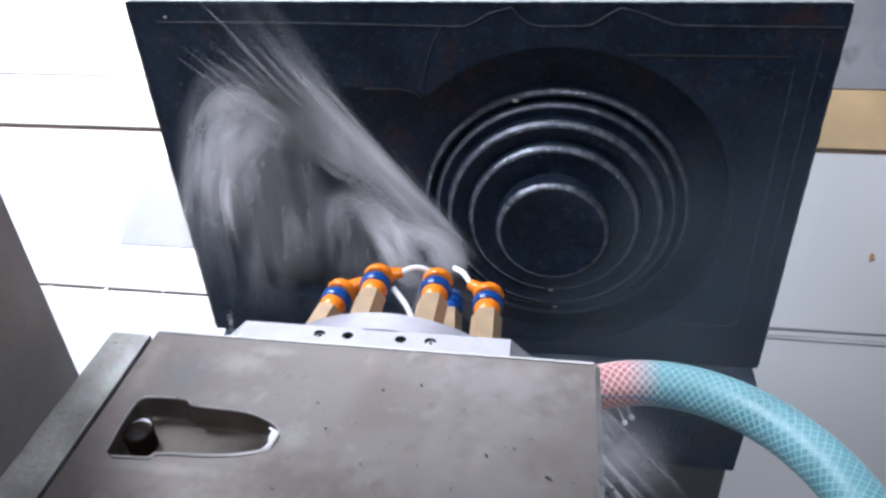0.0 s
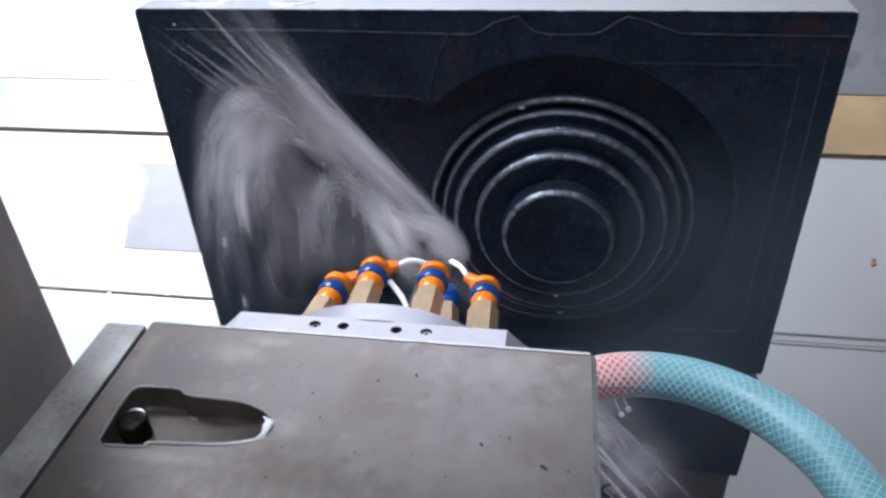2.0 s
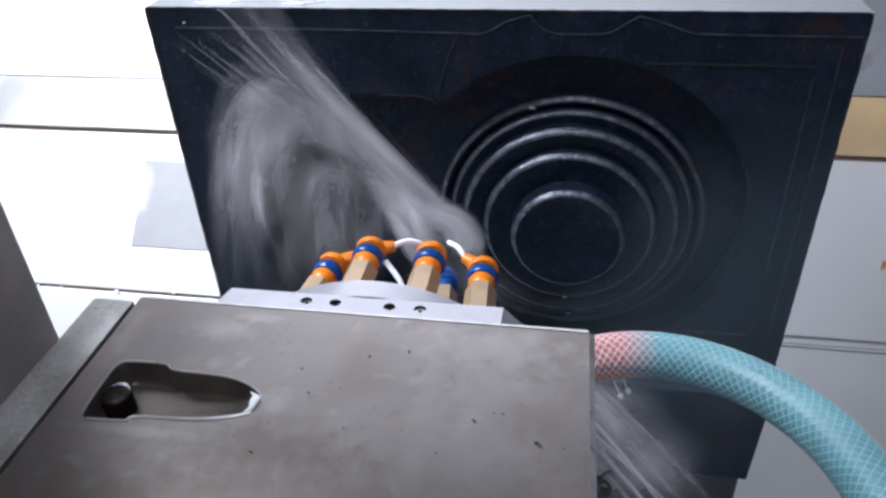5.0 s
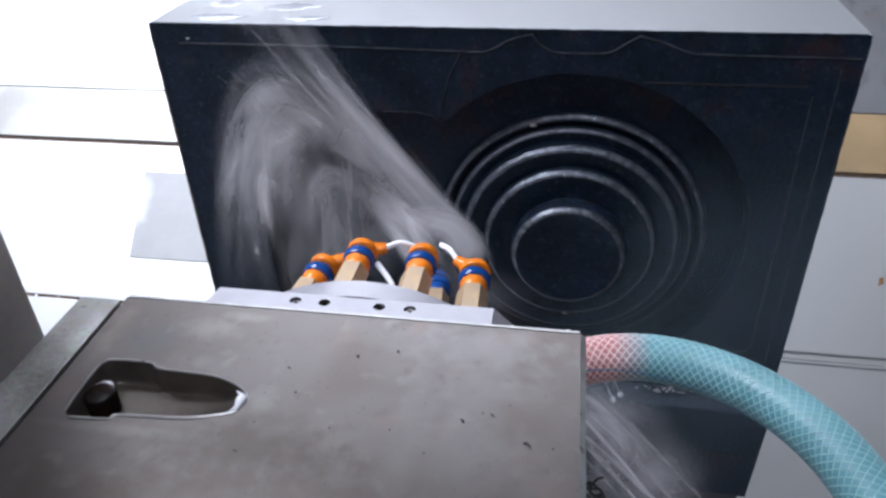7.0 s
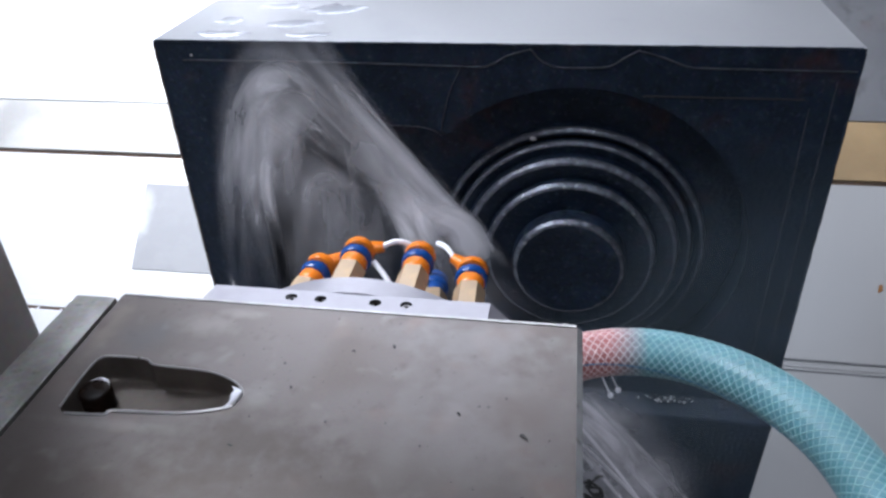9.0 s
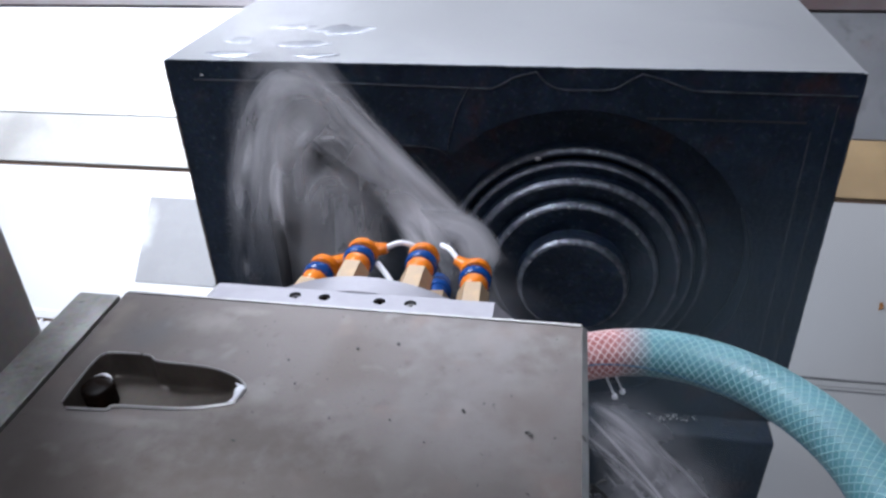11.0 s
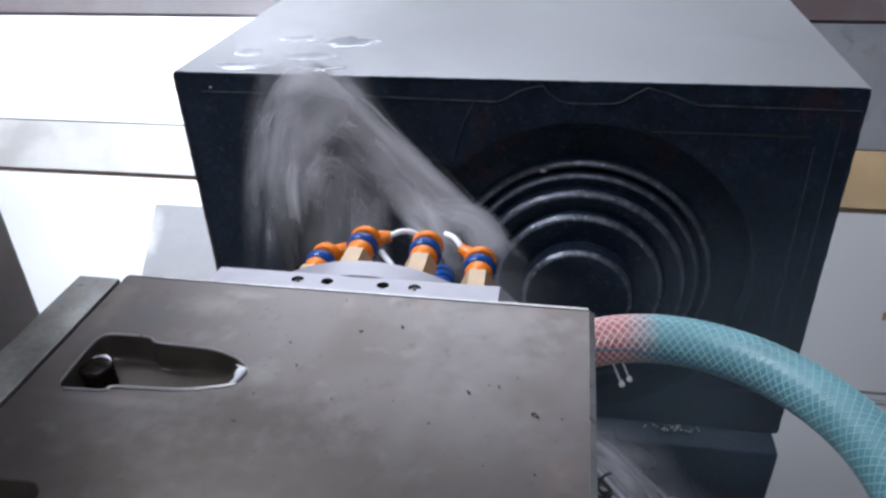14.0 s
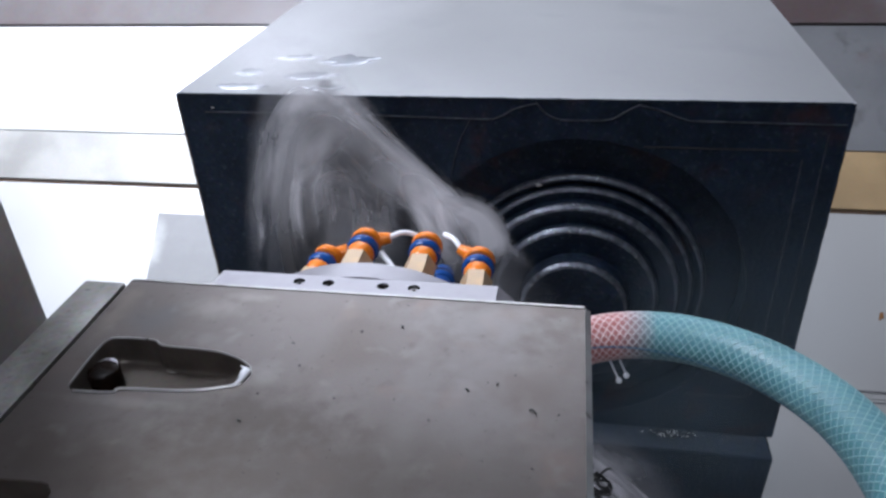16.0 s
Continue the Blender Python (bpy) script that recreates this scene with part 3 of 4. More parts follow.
tool = part("tool", lathe([(0.05, 0.036), (0.05, 0.07), (0.036, 0.075), (0.034, 0.15), (0.018, 0.165), (0.016, 0.31)], 48, center=(AX, 0, AZ)), M_TOOL, head, "grey steel tool holder with end mill", True)


def label_of(shell):
    return "blue" if shell is M_BLUE else "orange"


def nozzle(base, way, tip, jet=None, shell=None):
    """A brass hex fitting, an orange and blue jointed nozzle on it, and its tip."""
    shell = shell or M_ORANGE
    q = Vector(way).normalized().to_track_quat("Y", "Z").to_matrix().to_4x4()
    m = Matrix.Translation(base) @ q
    hexa = lathe([(0.0105, -0.004), (0.0129, 0.0), (0.0129, 0.073), (0.0118, 0.0745)], 6)
    hx = part("nozzle", hexa, M_BRASS, head, "brass hexagon fitting with an orange and blue jointed nozzle", False, m)
    part("socket", lathe([(0.0086, 0.073), (0.0107, 0.077), (0.0115, 0.084), (0.0102, 0.088)], 28), shell, hx, label_of(shell) + " plastic socket", True)
    part("nut", lathe([(0.0102, 0.085), (0.0126, 0.086), (0.0137, 0.0885), (0.0137, 0.0925), (0.0122, 0.095), (0.0093, 0.0965), (0.0088, 0.101)], 28), M_BLUE, hx, "blue plastic nut", True)
    part("cap", lathe([(0.0091, 0.099), (0.0124, 0.0995), (0.0135, 0.1025), (0.0124, 0.106), (0.0087, 0.108), (0.0036, 0.1095)], 28), shell, hx, label_of(shell) + " plastic cap", True)
    t = q.inverted() @ Vector(tip)
    part("tip", tube([(0, 0.1035, 0), Vector((0, 0.104, 0)) + t * 0.45, Vector((0, 0.104, 0)) + t], lambda u: 0.0085 - 0.004 * u, 14, 4), shell, hx, label_of(shell) + " plastic tip", True)
    if jet:
        part("coolant_jet", tube(jet, 0.0024, 8, 6), M_JET, head, "white jet of coolant", True)


nozzle((-0.0775, 0.036, -0.068), (0.155, 1, 0.05), (0.026, 0.012, 0.006))
nozzle((-0.0275, 0.036, -0.046), (0.01, 1, 0.01), (0.020, 0.004, 0.002), [(-0.008, 0.143, -0.042), (0.004, 0.149, -0.040), (0.016, 0.152, -0.045), (0.026, 0.156, -0.056)])
nozzle((0.026, 0.036, -0.047), (0.0, 1, 0.01), (-0.006, 0.012, -0.014), [(-0.012, 0.128, -0.048), (0.001, 0.116, -0.056), (0.008, 0.106, -0.064), (0.011, 0.10, -0.072)])
nozzle((0.0745, 0.036, -0.059), (-0.045, 1, 0.01), (-0.018, 0.008, 0.005), [(0.054, 0.146, -0.052), (0.046, 0.154, -0.047), (0.037, 0.162, -0.048)])
nozzle((0.034, 0.12, -0.122), (-0.12, 1, -0.10), (-0.012, 0.010, -0.006), shell=M_BLUE)

rc_ = random.Random(31)
for n in range(3):
    part("swarf_curl", tube([(0.182 + rc_.uniform(-0.009, 0.009), 0.076 + rc_.uniform(-0.004, 0.004), -0.244 + 0.004 * k - 0.018 + rc_.uniform(-0.005, 0.005)) for k in range(9)], 0.0013, 6, 5), M_BLACK, head, "dark tangled steel chip")

# ---- braided hose on the head ----
hose = empty("coolant_hose", "blue-green braided clear coolant hose with a pink end", "hose")
HOSE = [(0.1340, 0.0090, -0.0450), (0.1639, 0.0212, -0.0405), (0.1930, 0.0238, -0.0367), (0.2208, 0.0177, -0.0333), (0.2460, 0.0039, -0.0297), (0.2675, -0.0158, -0.0259), (0.2845, -0.0406, -0.0222), (0.2963, -0.0684, -0.0190), (0.3025, -0.0975, -0.0172), (0.3045, -0.128, -0.0168), (0.3030, -0.18, -0.0185), (0.295, -0.28, -0.030), (0.285, -0.40, -0.060)]


def hose_mat(name, pink, blue, rough):
    """Clear hose whose pink insert ends shortly after the fitting."""
    m = mat(name, blue, rough, 0, 0.15, 30, 200, 0.05)
    nt = m.node_tree
    co = nt.nodes.new("ShaderNodeTexCoord")
    sp = nt.nodes.new("ShaderNodeSeparateXYZ")
    rg = nt.nodes.new("ShaderNodeMapRange")
    rg.inputs["From Min"].default_value, rg.inputs["From Max"].default_value = 0.176, 0.201
    mx = nt.nodes.new("ShaderNodeMix")
    mx.data_type = "RGBA"
    mx.inputs["A"].default_value = (*pink, 1)
    old = nt.nodes["Principled BSDF"].inputs["Base Color"].links[0].from_socket
    nt.links.new(co.outputs["Object"], sp.inputs["Vector"])
    nt.links.new(sp.outputs["X"], rg.inputs["Value"])
    nt.links.new(rg.outputs["Result"], mx.inputs["Factor"])
    nt.links.new(old, mx.inputs["B"])
    nt.links.new(mx.outputs["Result"], nt.nodes["Principled BSDF"].inputs["Base Color"])
    return m


M_HOSE = hose_mat("clear_braided_hose", (0.36, 0.125, 0.12), (0.092, 0.255, 0.285), 0.36)
M_YARN = hose_mat("braid_yarn", (0.72, 0.55, 0.54), (0.27, 0.46, 0.49), 0.4)
M_TRACER = mat("blue_tracer", (0.06, 0.2, 0.34), 0.4)
RH = 0.0157
part("hose_wall", tube(HOSE, RH, 32, 10), M_HOSE, hose, "translucent blue-green hose wall, pink at the fitting", True)
for dx, dy in ((0.0, 0.0), (0.0055, 0.006)):
    part("wire_end", tube([(0.171 + dx, 0.022 + dy, -0.052), (0.177 + dx, 0.022 + dy, -0.066), (0.181 + dx, 0.022 + dy, -0.075)], 0.0007, 6, 4), M_JET, hose, "thin bright wire end with a drop")
    part("coolant_drop", lathe([(0.0005, -0.0024), (0.0018, -0.0014), (0.0022, 0.0), (0.0016, 0.0016), (0.0005, 0.0028)], 14, "z"), M_JET, hose, "hanging drop of coolant", True, Matrix.Translation((0.1815 + dx, 0.022 + dy, -0.0765)))


def braid(points, k, n, sign, pitch, r=0.00062):
    line = spline(points, 24)
    fr = frames(line)
    run, acc = [0.0], 0.0
    for a, b in zip(line, line[1:]):
        acc += (b - a).length
        run.append(acc)
    bm = bmesh.new()
    prev = None
    for p, (s, u), d in zip(line, fr, run):
        a = sign * d / pitch * 2 * math.pi + 2 * math.pi * k / n
        out = s * math.cos(a) + u * math.sin(a)
        side = (-s * math.sin(a) + u * math.cos(a))
        c = p + out * (RH - 0.0001)
        ring = [bm.verts.new(c + side * r), bm.verts.new(c + out * r * 0.5), bm.verts.new(c - side * r)]
        if prev:
            for j in range(2):
                bm.faces.new((prev[j], prev[j + 1], ring[j + 1], ring[j]))
        prev = ring
    return bm


for sign in (1, -1):
    for k in range(15):
        part("braid_yarn", braid(HOSE[:12], k, 15, sign, 0.088, 0.0007), M_YARN, hose, "pale braid yarn in the hose wall")
line = spline(HOSE[:12], 8)
trace = []
for k, p in enumerate(line):
    t = (line[min(k + 1, len(line) - 1)] - line[max(k - 1, 0)]).normalized()
    side = Vector((-0.1, -0.5, 0.2)).lerp(Vector((-0.5, -0.3, -0.35)), min(1, 2.2 * k / len(line)))
    trace.append(p + (side - t * side.dot(t)).normalized() * (RH - 0.0006))
part("tracer_line", tube(trace, 0.0009, 6, 1), M_TRACER, hose, "thin blue tracer line")


# ---- coolant spray ----
def ribbon(name, points, widths, material, parent, lean=(0, 1, 0), na=17, steps=10, ends=(0.15, 0.3), curl=0.15, label="", sharp=False, fade=1.3):
    """A curved veil of spray along a line, dense in its middle (or, if sharp, at its upper edge) and thinning out to its edges."""
    line = spline(points, steps)
    w = spline([(x, 0, 0) for x in widths], steps)
    nl = len(line)
    vs, cover, uvs, faces = [], [], [], []
    acc = 0.0
    shift = Vector(points[0]) * 37.0
    for k, p in enumerate(line):
        t = (line[min(k + 1, nl - 1)] - line[max(k - 1, 0)]).normalized()
        side = t.cross(Vector(lean)).normalized()
        acc += (p - line[k - 1]).length if k else 0
        u = k / (nl - 1)
        e = min(1, u / ends[0]) * min(1, (1 - u) / ends[1])
        e = e * e * (3 - 2 * e)
        for j in range(na):
            v = 2 * j / (na - 1) - 1
            vs.append(p + side * v * w[k].x + Vector(lean) * curl * w[k].x * v * v)
            cover.append(e * (((1 - v) / 2) ** 1.4 * (1 - max(0, -v) ** 7) * 1.25 if sharp else (1 - v * v) ** fade))
            uvs.append((acc * 10 + shift.x + na, v * 0.5 + shift.z + len(points)))
    for k in range(nl - 1):
        for j in range(na - 1):
            a = k * na + j
            faces.append((a, a + 1, a + na + 1, a + na))
    me = bpy.data.meshes.new(name)
    me.from_pydata([tuple(v) for v in vs], [], faces)
    me.materials.append(material)
    at = me.attributes.new("cover", "FLOAT", "POINT")
    at.data.foreach_set("value", cover)
    layer = me.uv_layers.new(name="flow")
    for lo in me.loops:
        layer.data[lo.index].uv = uvs[lo.vertex_index]
    me.polygons.foreach_set("use_smooth", [True] * len(me.polygons))
    ob = new(name, me)
    ob.parent = parent
    ob.visible_shadow = True
    return tagged(ob, label)


# the jet: its origin lies where the tool meets the block, and it runs up and to the left at 50 degrees
jet = empty("coolant_spray", "white fan of coolant spray thrown up from the tool", "coolant spray")


def ray(angle, s, y=-0.03):
    """A place s metres along a line that leaves the origin at that many degrees from level."""
    return (-s * math.cos(radians(angle)), y, s * math.sin(radians(angle)))


ribbon("veil", [ray(50, s, -0.03) for s in (-0.03, 0.03, 0.09, 0.15, 0.21, 0.27, 0.335)], [0.020, 0.022, 0.022, 0.024, 0.028, 0.034, 0.042], M_MIST, jet, ends=(0.3, 0.75), sharp=True)
ribbon("veil", [ray(46, s, -0.022) for s in (-0.03, 0.03, 0.09, 0.15, 0.21, 0.27, 0.345)], [0.022, 0.026, 0.032, 0.040, 0.052, 0.066, 0.084], M_STREAK, jet, na=25, ends=(0.35, 0.5), sharp=True)
ribbon("veil", [ray(47, s, -0.036) for s in (0.02, 0.08, 0.14, 0.20, 0.27)], [0.018, 0.024, 0.030, 0.036, 0.040], M_WISP, jet, ends=(0.3, 0.6))
# fine straight spurts that fly ahead of the jet
spurts = empty("coolant_spurts", "fine straight spurts of coolant flying off the jet", "coolant spray")
rj = random.Random(4)
for k in range(18):
    a = 38 + 0.95 * k + rj.uniform(-0.6, 0.6)
    s0, s1 = rj.uniform(0.12, 0.20), rj.uniform(0.30, 0.365) if a < 49 else rj.uniform(0.29, 0.33)
    ribbon("streak", [ray(a + 0.8 * rj.uniform(-1, 1), s0 + (s1 - s0) * q, -0.026) for q in (0, 0.35, 0.7, 1)], [0.0010, 0.0014, 0.0017, 0.0016], M_LINE, spurts, na=5, steps=6, ends=(0.4, 0.35))

# the cloud where the jet leaves the tool
cloud = empty("coolant_cloud", "white cloud of coolant mist round the tool", "coolant spray")
ribbon("veil", [(0.024, -0.045, -0.04), (0.024, -0.05, -0.012), (0.010, -0.05, 0.012), (-0.028, -0.05, 0.024), (-0.065, -0.045, 0.055)], [0.018, 0.024, 0.024, 0.024, 0.016], M_CLOUD, cloud, ends=(0.3, 0.5))
ribbon("veil", [(0.0, -0.055, -0.05), (-0.022, -0.055, -0.012), (-0.044, -0.05, 0.028), (-0.080, -0.045, 0.066)], [0.022, 0.026, 0.024, 0.016], M_CLOUD, cloud, ends=(0.3, 0.55))
ribbon("veil", [(-0.03, -0.08, -0.06), (0.01, -0.08, -0.04), (0.05, -0.07, -0.055), (0.12, -0.05, -0.10)], [0.03, 0.04, 0.035, 0.03], M_HAZE, cloud, ends=(0.3, 0.5))

# a small curl that falls back beside the nozzles
curl = empty("coolant_curl", "white curl of coolant falling back beside the nozzles", "coolant spray")
ribbon("veil", [(0.055, -0.03, -0.035), (0.028, -0.03, -0.006), (0.004, -0.03, 0.004), (-0.013, -0.03, -0.022), (-0.020, -0.03, -0.065), (-0.024, -0.03, -0.12)], [0.014, 0.018, 0.017, 0.015, 0.016, 0.018], M_WISP, curl, ends=(0.4, 0.6), fade=2.0)

ribbon("veil", [(0.02, -0.012, 0.02), (0.012, -0.012, -0.03), (0.006, -0.012, -0.08), (0.0, -0.012, -0.15)], [0.05, 0.07, 0.075, 0.07], M_FALL, curl, na=21, ends=(0.45, 0.4))

# the arch: its origin is its highest place
arch = empty("coolant_fall", "pale streaks of coolant arching over and falling down the block", "coolant spray")
ribbon("veil", [(0.085, -0.020, -0.075), (0.045, -0.018, -0.022), (0.002, -0.018, -0.004), (-0.032, -0.018, -0.035), (-0.052, -0.018, -0.090), (-0.066, -0.018, -0.150), (-0.078, -0.018, -0.230), (-0.084, -0.018, -0.32)], [0.024, 0.032, 0.036, 0.032, 0.028, 0.028, 0.028, 0.026], M_ARM, arch, ends=(0.35, 0.55), fade=2.4)
ribbon("veil", [(0.05, -0.012, -0.020), (0.015, -0.012, -0.035), (-0.006, -0.012, -0.080), (-0.018, -0.012, -0.140), (-0.024, -0.012, -0.210), (-0.028, -0.012, -0.30)], [0.030, 0.042, 0.050, 0.052, 0.050, 0.046], M_FALL, arch, na=21, ends=(0.3, 0.45))
ribbon("veil", [(0.03, -0.008, -0.02), (0.028, -0.008, -0.07), (0.024, -0.008, -0.13), (0.018, -0.008, -0.20), (0.014, -0.008, -0.30)], [0.055, 0.075, 0.085, 0.085, 0.080], M_FALL, arch, na=25, ends=(0.35, 0.4))
ribbon("veil", [(0.075, -0.024, -0.085), (0.040, -0.024, -0.045), (0.004, -0.024, -0.055), (-0.018, -0.024, -0.110), (-0.024, -0.024, -0.17)], [0.034, 0.042, 0.042, 0.034, 0.03], M_WISP, arch, ends=(0.4, 0.5), fade=2.2)
ribbon("wisp", [(-0.010, -0.02, -0.080), (-0.022, -0.02, -0.105), (-0.027, -0.02, -0.140), (-0.024, -0.02, -0.185)], [0.006, 0.009, 0.009, 0.006], M_MIST, arch, na=9, ends=(0.35, 0.45))
ribbon("wisp", [(0.012, -0.02, -0.050), (-0.008, -0.02, -0.058), (-0.016, -0.02, -0.085), (-0.012, -0.02, -0.115)], [0.005, 0.008, 0.008, 0.005], M_WISP, arch, na=9, ends=(0.35, 0.45))
haze = empty("coolant_haze", "thin grey haze of coolant over the dark block face", "coolant spray")
ribbon("veil", [(0.06, -0.005, -0.10), (-0.01, -0.006, -0.12), (-0.07, -0.006, -0.13)], [0.10, 0.15, 0.14], M_HAZE, haze, ends=(0.4, 0.4))

# wisps of water that run up the jet, over the arch and down behind the ram
flow = empty("coolant_wisps", "thin bright wisps of coolant flying through the spray", "coolant spray")
wisps = []
for k in range(14):
    long, wide = rj.uniform(0.018, 0.032), rj.uniform(0.003, 0.0055)
    bend = rj.uniform(-0.004, 0.004)
    wisps.append(ribbon("wisp", [(-long, 0, bend), (-0.3 * long, 0, 0.2 * bend), (0.3 * long, 0, 0), (long, 0, bend)], [0.5 * wide, wide, wide, 0.6 * wide], M_WISP, flow, na=7, steps=5, ends=(0.5, 0.5)))

# water that shoots out to the right below the hose
run = empty("coolant_runoff", "pale streaks of coolant running down the lower part of the block", "coolant spray")
ribbon("veil", [(0.075, -0.055, -0.375), (0.122, -0.05, -0.415), (0.165, -0.045, -0.472), (0.205, -0.04, -0.540), (0.27, -0.04, -0.615)], [0.010, 0.014, 0.017, 0.022, 0.030], M_MIST, run, ends=(0.25, 0.5), fade=2.0)
ribbon("veil", [(0.09, -0.05, -0.415), (0.125, -0.048, -0.435), (0.155, -0.046, -0.485), (0.165, -0.046, -0.56)], [0.024, 0.034, 0.036, 0.036], M_ARM, run, ends=(0.35, 0.45), fade=2.4)
ribbon("veil", [(0.075, -0.05, -0.41), (0.13, -0.045, -0.47), (0.19, -0.04, -0.53), (0.27, -0.04, -0.61)], [0.024, 0.032, 0.042, 0.052], M_WISP, run, na=21, ends=(0.2, 0.35))
ribbon("veil", [(0.085, -0.04, -0.425), (0.125, -0.036, -0.425), (0.165, -0.034, -0.46), (0.21, -0.034, -0.53)], [0.03, 0.045, 0.05, 0.045], M_WISP, run, na=21, ends=(0.35, 0.5))
ribbon("veil", [(0.08, -0.045, -0.40), (0.105, -0.042, -0.44), (0.12, -0.04, -0.49), (0.15, -0.04, -0.56)], [0.016, 0.022, 0.026, 0.03], M_FALL, run, na=21, ends=(0.3, 0.4))
ribbon("veil", [(0.09, -0.06, -0.50), (0.16, -0.055, -0.53), (0.24, -0.05, -0.58)], [0.06, 0.09, 0.09], M_WISP, run, ends=(0.3, 0.35))
for k in range(7):
    x, z, a = 0.08 + rj.uniform(-0.01, 0.02), -0.375 - 0.016 * k + rj.uniform(-0.006, 0.006), radians(-48 - rj.uniform(-4, 8))
    ribbon("streak", [(x + q * math.cos(a), -0.056, z + q * math.sin(a) - 0.5 * q * q) for q in (0.0, 0.07, 0.14, 0.21, 0.28)], [0.003, 0.0045, 0.0055, 0.007, 0.009], M_MIST if k % 2 else M_WISP, run, na=9, steps=6, ends=(0.2, 0.5), fade=1.8)
# added veil that brightens the right of the face like a sheen
sheen = empty("mist_sheen", "faint bluish veil added as sheen before the dark block", "coolant spray")
ribbon("veil", [(0.32, -0.012, -0.04), (0.29, -0.016, -0.18), (0.22, -0.02, -0.32), (0.20, -0.03, -0.44), (0.19, -0.035, -0.60)], [0.09, 0.14, 0.17, 0.18, 0.17], M_SHEEN, sheen, ends=(0.4, 0.3), curl=0.0)

# mist over the top, which also paints the glare on its left
drift = empty("mist_sheen", "thin white mist of coolant over the block top, also standing in for glare", "coolant spray")
ribbon("veil", [(-0.20, -0.01, -0.004), (-0.21, 0.03, 0.03), (-0.2, 0.10, 0.045), (-0.16, 0.20, 0.055), (-0.1, 0.32, 0.06)], [0.05, 0.09, 0.12, 0.14, 0.15], M_HAZE, drift, lean=(0, -0.3, 0.95), ends=(0.25, 0.5))
ribbon("veil", [(-0.24, 0.0, 0.004), (-0.23, 0.03, 0.02), (-0.24, 0.08, 0.03), (-0.25, 0.16, 0.035)], [0.03, 0.05, 0.07, 0.07], M_HAZE, drift, lean=(0, -0.3, 0.95), ends=(0.3, 0.5))

# ---- swarf ----
def flakes(places, size, seed):
    rnd = random.Random(seed)
    bm = bmesh.new()
    for x, y, z, k in places:
        m = Matrix.Translation((x, y, z)) @ Euler((rnd.uniform(-0.4, 0.4), rnd.uniform(-0.4, 0.4), rnd.uniform(0, 6.3))).to_matrix().to_4x4()
        a, b = size * k * rnd.uniform(0.6, 1.6), size * k * rnd.uniform(0.3, 0.7)
        v = [bm.verts.new(m @ Vector(p)) for p in ((-a, -b, 0), (a * 0.7, -b, 0.1 * a), (a, b, 0), (-a * 0.4, b * 1.3, 0.2 * a), (0, 0, b * 0.9))]
        for q in ((0, 1, 4), (1, 2, 4), (2, 3, 4), (3, 0, 4)):
            bm.faces.new([v[i] for i in q])
    return bm


rnd = random.Random(5)
spots = [(-0.0189, -0.0555), (-0.0135, -0.0616), (-0.0086, -0.0749), (0.1265, -0.0963), (0.1278, -0.0975), (0.1252, -0.0955), (0.1058, -0.0771), (0.0729, -0.1094), (0.0426, -0.0108), (0.0195, -0.0398), (0.09, -0.0843), (-0.0266, -0.1214), (0.0188, -0.0989), (0.0516, -0.0961), (0.0433, -0.0329)]
spots = [(x, y, 0.0006, 1.3) for x, y in spots] + [(rnd.uniform(-0.12, 0.15), rnd.uniform(-0.2, -0.01), 0.0005, rnd.uniform(0.3, 0.8)) for _ in range(90)]
spots = [p for p in spots if not (-0.14 < p[0] < -0.03 and -0.115 < p[1] < -0.058)]
chips = thing("metal_chips", flakes(spots, 0.0008, 3), M_BLACK, "tiny dark metal chips scattered over the steel ram", "metal chips", "stuff")
ledge = [(rnd.gauss(0.212, 0.016), rnd.uniform(-0.012, -0.002), -0.4098, rnd.uniform(0.6, 1.8)) for _ in range(40)] + [(rnd.uniform(0.1, 0.31), rnd.uniform(-0.011, -0.002), -0.4098, rnd.uniform(0.4, 1.0)) for _ in range(30)]
thing("swarf", flakes(ledge, 0.0022, 4), M_BEAD, "wet metal swarf lying on the ledge of the block", "metal chips", "stuff")

wet = [(rnd.gauss(0.212, 0.016), rnd.uniform(-0.013, -0.004), -0.4085, rnd.uniform(0.5, 1.3)) for _ in range(26)]
thing("swarf", flakes(wet, 0.0020, 14), M_EDGE, "bright wet metal swarf lying on the ledge of the block", "metal chips", "stuff")

foam = []
for k in range(14):
    p = SLOPE @ Vector((rnd.uniform(-1.5, -0.35), rnd.uniform(-0.012, 0.0), 0.006))
    foam.append((*p, rnd.uniform(0.4, 1.3)))
thing("coolant_foam", flakes(foam, 0.006, 9), M_JET, "white flecks of coolant foam along the cover lip", "foam", "stuff")
chip = thing("brown_chip", flakes([(0, 0, 0, 1)], 0.012, 2), mat("orange_brown_chip", (0.45, 0.2, 0.06), 0.6), "small orange-brown chip lying on the cover plate", "chip")
chip.matrix_world = SLOPE @ Matrix.Translation((0.765, 0.174, 0.0005))

# ---- what moves ----
TURN = (-0.03, 0.57, 0.76)
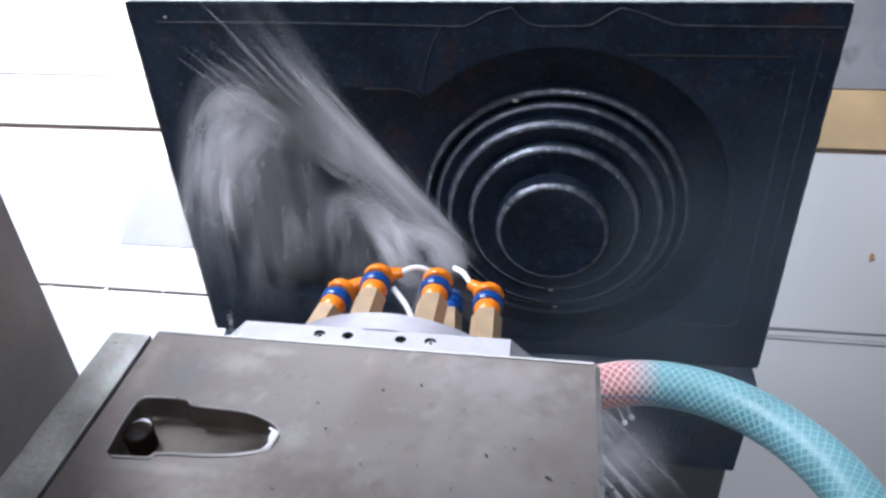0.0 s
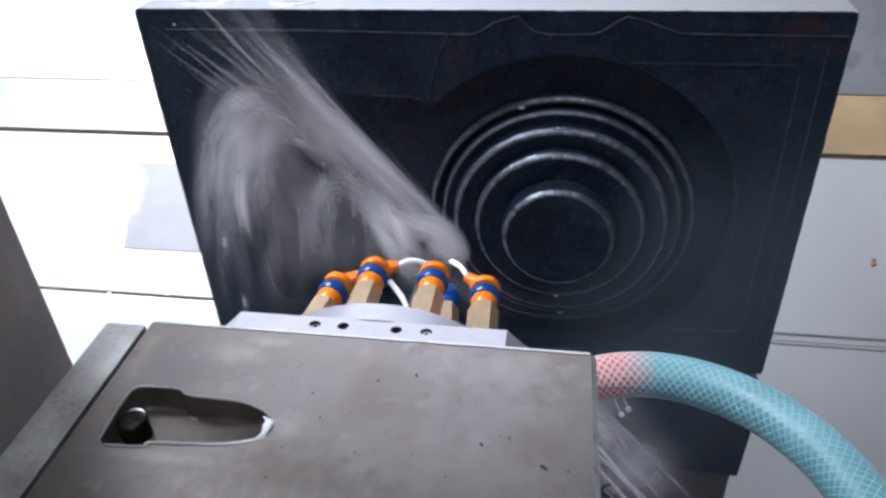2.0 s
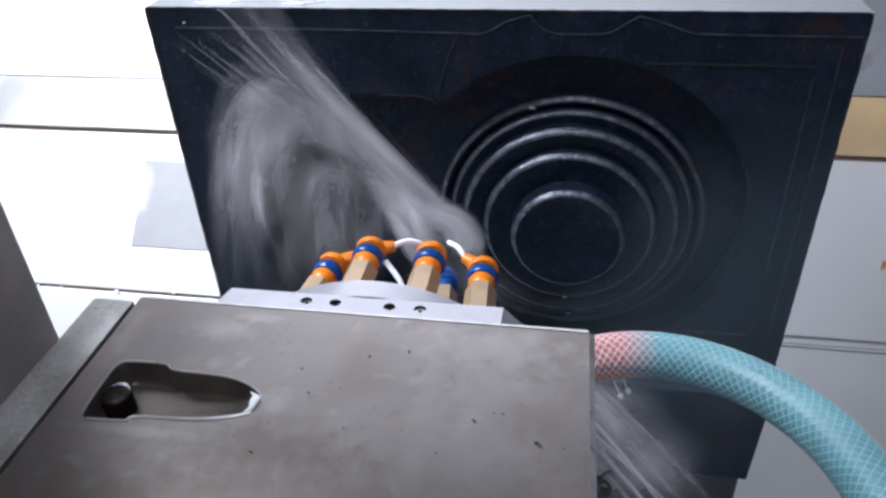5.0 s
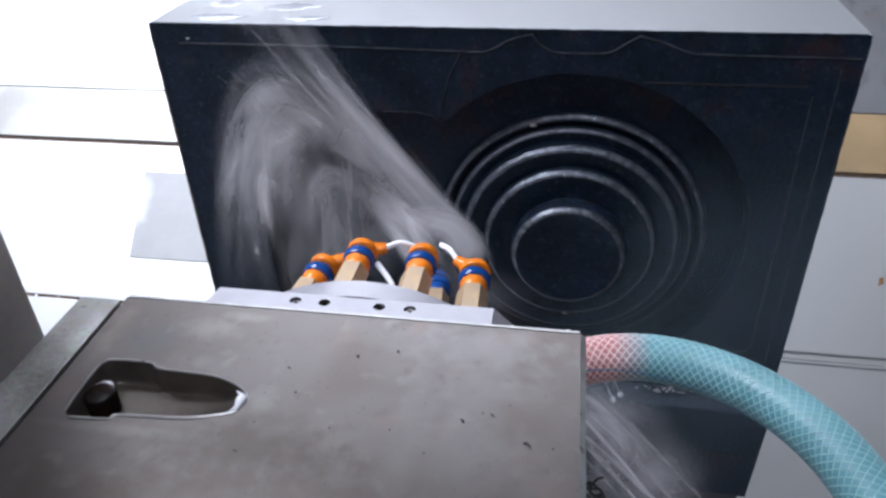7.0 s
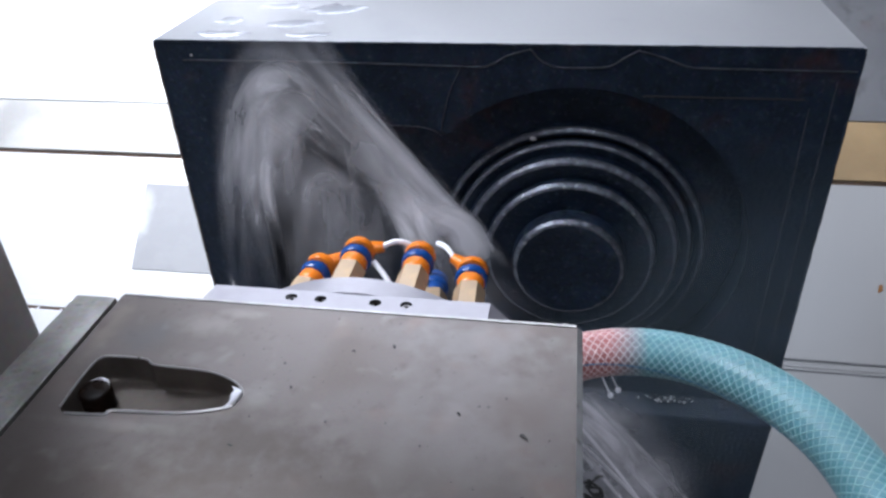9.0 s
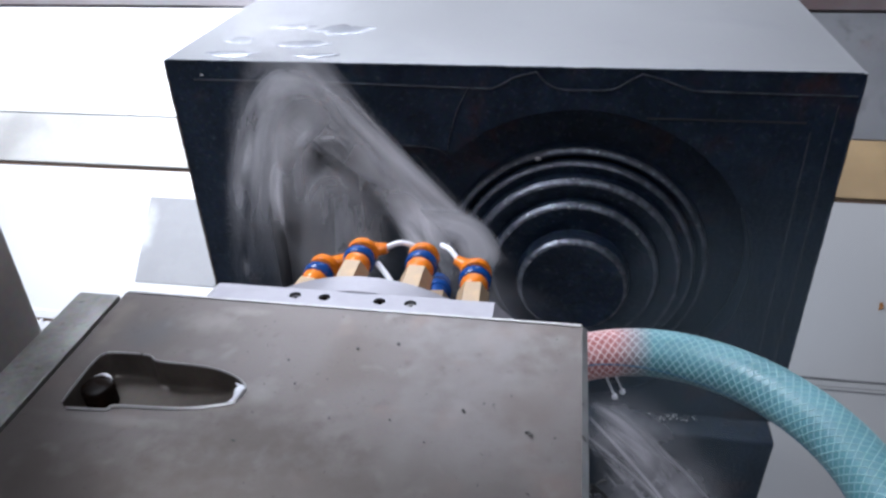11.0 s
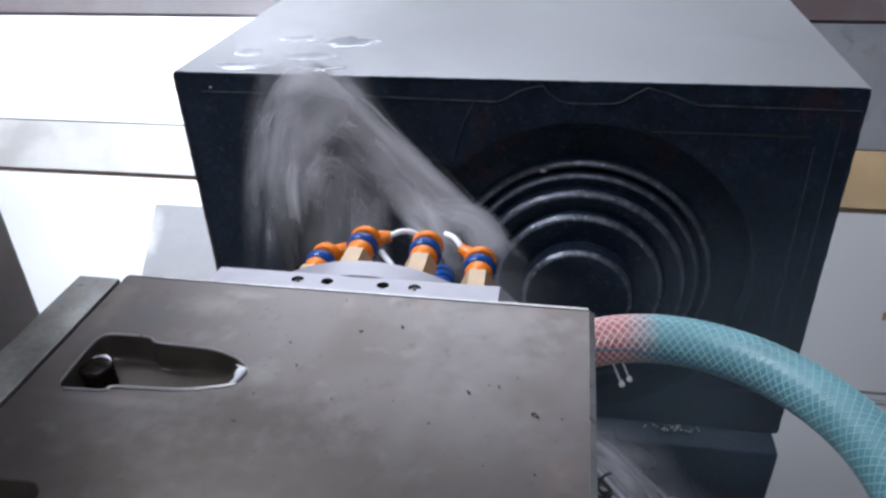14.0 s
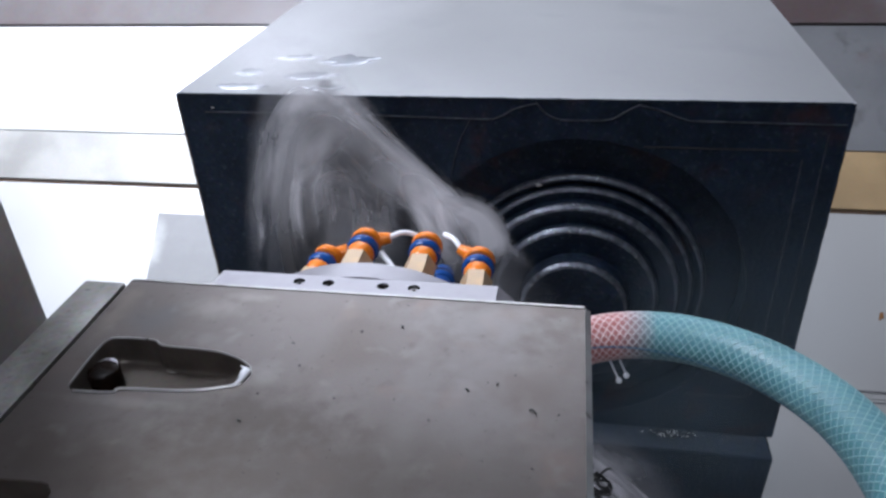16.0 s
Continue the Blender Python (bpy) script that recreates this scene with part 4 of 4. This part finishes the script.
HEAD = [(0.0, -0.0299, -0.1474), (0.5, -0.0314, -0.1423), (1.0, -0.0347, -0.1405), (1.5, -0.0366, -0.1358), (2.0, -0.0388, -0.1337), (2.5, -0.0409, -0.1298), (3.0, -0.0426, -0.1266), (3.5, -0.0443, -0.1238), (4.0, -0.0457, -0.1208), (6.5, -0.0541, -0.1025), (7.0, -0.0559, -0.0992), (7.5, -0.0564, -0.0942), (8.0, -0.0575, -0.0913), (10.5, -0.0613, -0.0705), (11.0, -0.0615, -0.0665), (11.5, -0.0629, -0.0633), (12.0, -0.0628, -0.059), (12.5, -0.0622, -0.0542), (13.0, -0.0636, -0.0517), (13.5, -0.0636, -0.048), (14.0, -0.0627, -0.043), (14.5, -0.0634, -0.04), (15.0, -0.0622, -0.0351), (15.5, -0.062, -0.0311), (16.0, -0.0612, -0.0268)]


def motions():
    for ob in (head, hose, chips):
        walk(ob, [(t, pose(x, -0.2955, z, *TURN)) for t, x, z in HEAD])
    ts, xs, zs = zip(*HEAD)

    def at(t, times, values):
        return float(np.interp(t, times, values))

    # seconds; foot of the jet, its lean and how far it has drawn back; top of the arch; the cloud from the head
    key = (0, 1, 4, 7, 8, 10.5, 13, 16)
    foot_x = (-0.016, -0.022, -0.036, -0.036, -0.035, -0.033, -0.031, -0.028)
    foot_z = (-0.252, -0.245, -0.226, -0.199, -0.190, -0.160, -0.132, -0.100)
    lean = (0.5, 0.5, -1.0, 0.5, 0.0, -2.0, -4.0, -6.5)
    pull = (0.0, 0.0, 0.0, 0.07, 0.09, 0.14, 0.17, 0.21)
    back = (0.0, 0.0, 0.0, 0.045, 0.05, 0.06, 0.07, 0.085)
    top_x = (-0.238, -0.222, -0.232, -0.206, -0.210, -0.200, -0.192, -0.184)
    top_z = (-0.085, -0.065, -0.082, -0.050, -0.030, -0.006, 0.008, 0.014)
    puff_x = (-0.008, -0.008, 0.002, 0.018, 0.022, 0.027, 0.033, 0.036)
    puff_z = (-0.092, -0.088, -0.090, -0.097, -0.098, -0.092, -0.094, -0.094)
    fall = (0.0, 0.0, 0.0, 0.012, 0.015, 0.025, 0.012, -0.01)
    for n, ob in enumerate((jet, cloud, curl, arch, haze, run, spurts)):
        rows, rnd = [], random.Random(n + 20)
        for k in range(81):
            t = 0.2 * k
            x, z = at(t, ts, xs), at(t, ts, zs)
            u, v, w = (rnd.uniform(-1, 1) for _ in range(3))
            if ob is jet or ob is spurts:
                a = at(t, key, lean) + 1.0 * w
                d = at(t, key, back if ob is jet else pull) + 0.008 * u
                b = radians(50 - a)
                rows.append((t, pose(at(t, key, foot_x) + d * math.cos(b), 0, at(t, key, foot_z) - d * math.sin(b), 0, a, 0)))
            elif ob is cloud:
                rows.append((t, pose(x + at(t, key, puff_x) + 0.004 * u, 0, z + at(t, key, puff_z) + 0.004 * v, 0, 6 * w, 0)))
            elif ob is curl:
                rows.append((t, pose(x - 0.105 + 0.006 * u, 0, z - 0.045 + 0.008 * v, 0, 5 * w, 0)))
            elif ob is run:
                d = at(t, key, fall)
                rows.append((t, pose(0.7 * d + 0.006 * u, 0, d + 0.006 * v, 0, 1.5 * w, 0)))
            else:
                rows.append((t, pose(at(t, key, top_x) + 0.005 * u, 0, at(t, key, top_z) + 0.005 * v, 0, 2.0 * w, 0)))
        walk(ob, rows)
    # each wisp goes round: foot, jet, arch, down behind the ram and back to the foot
    for n, ob in enumerate(wisps):
        rows, rnd = [], random.Random(n + 60)
        dx, dz, y = rnd.uniform(-0.015, 0.03), rnd.uniform(-0.05, 0.008), rnd.uniform(-0.045, -0.022)

        def place(t):
            fx, fz, tx, tz = (at(t, key, c) for c in (foot_x, foot_z, top_x, top_z))
            loop = [(fx, fz), (0.55 * fx + 0.45 * tx, 0.5 * fz + 0.5 * tz + 0.3 * dz), (tx + 0.03 + dx, tz - 0.012 + dz), (tx - 0.025 + dx, tz - 0.045 + dz), (tx - 0.055 + dx, tz - 0.14), (tx - 0.07 + dx, tz - 0.27), (tx - 0.04, fz - 0.22), (fx - 0.03, fz - 0.22), (fx + 0.03, fz - 0.10)]
            q = (t / 2.4 + n / len(wisps)) % 1.0 * len(loop)
            k = int(q)
            a, b, c, d = (Vector((loop[(k + j) % len(loop)][0], y, loop[(k + j) % len(loop)][1])) for j in (-1, 0, 1, 2))
            f = q - k
            return 0.5 * (2 * b + (c - a) * f + (2 * a - 5 * b + 4 * c - d) * f * f + (3 * b - a - 3 * c + d) * f ** 3)

        for k in range(161):
            t = 0.1 * k
            p = place(t)
            way = place(t + 0.08) - place(t - 0.08)
            rows.append((t, pose(p.x, p.y, p.z, 0, math.degrees(math.atan2(-way.z, way.x)), 0)))
        walk(ob, rows)


motions()
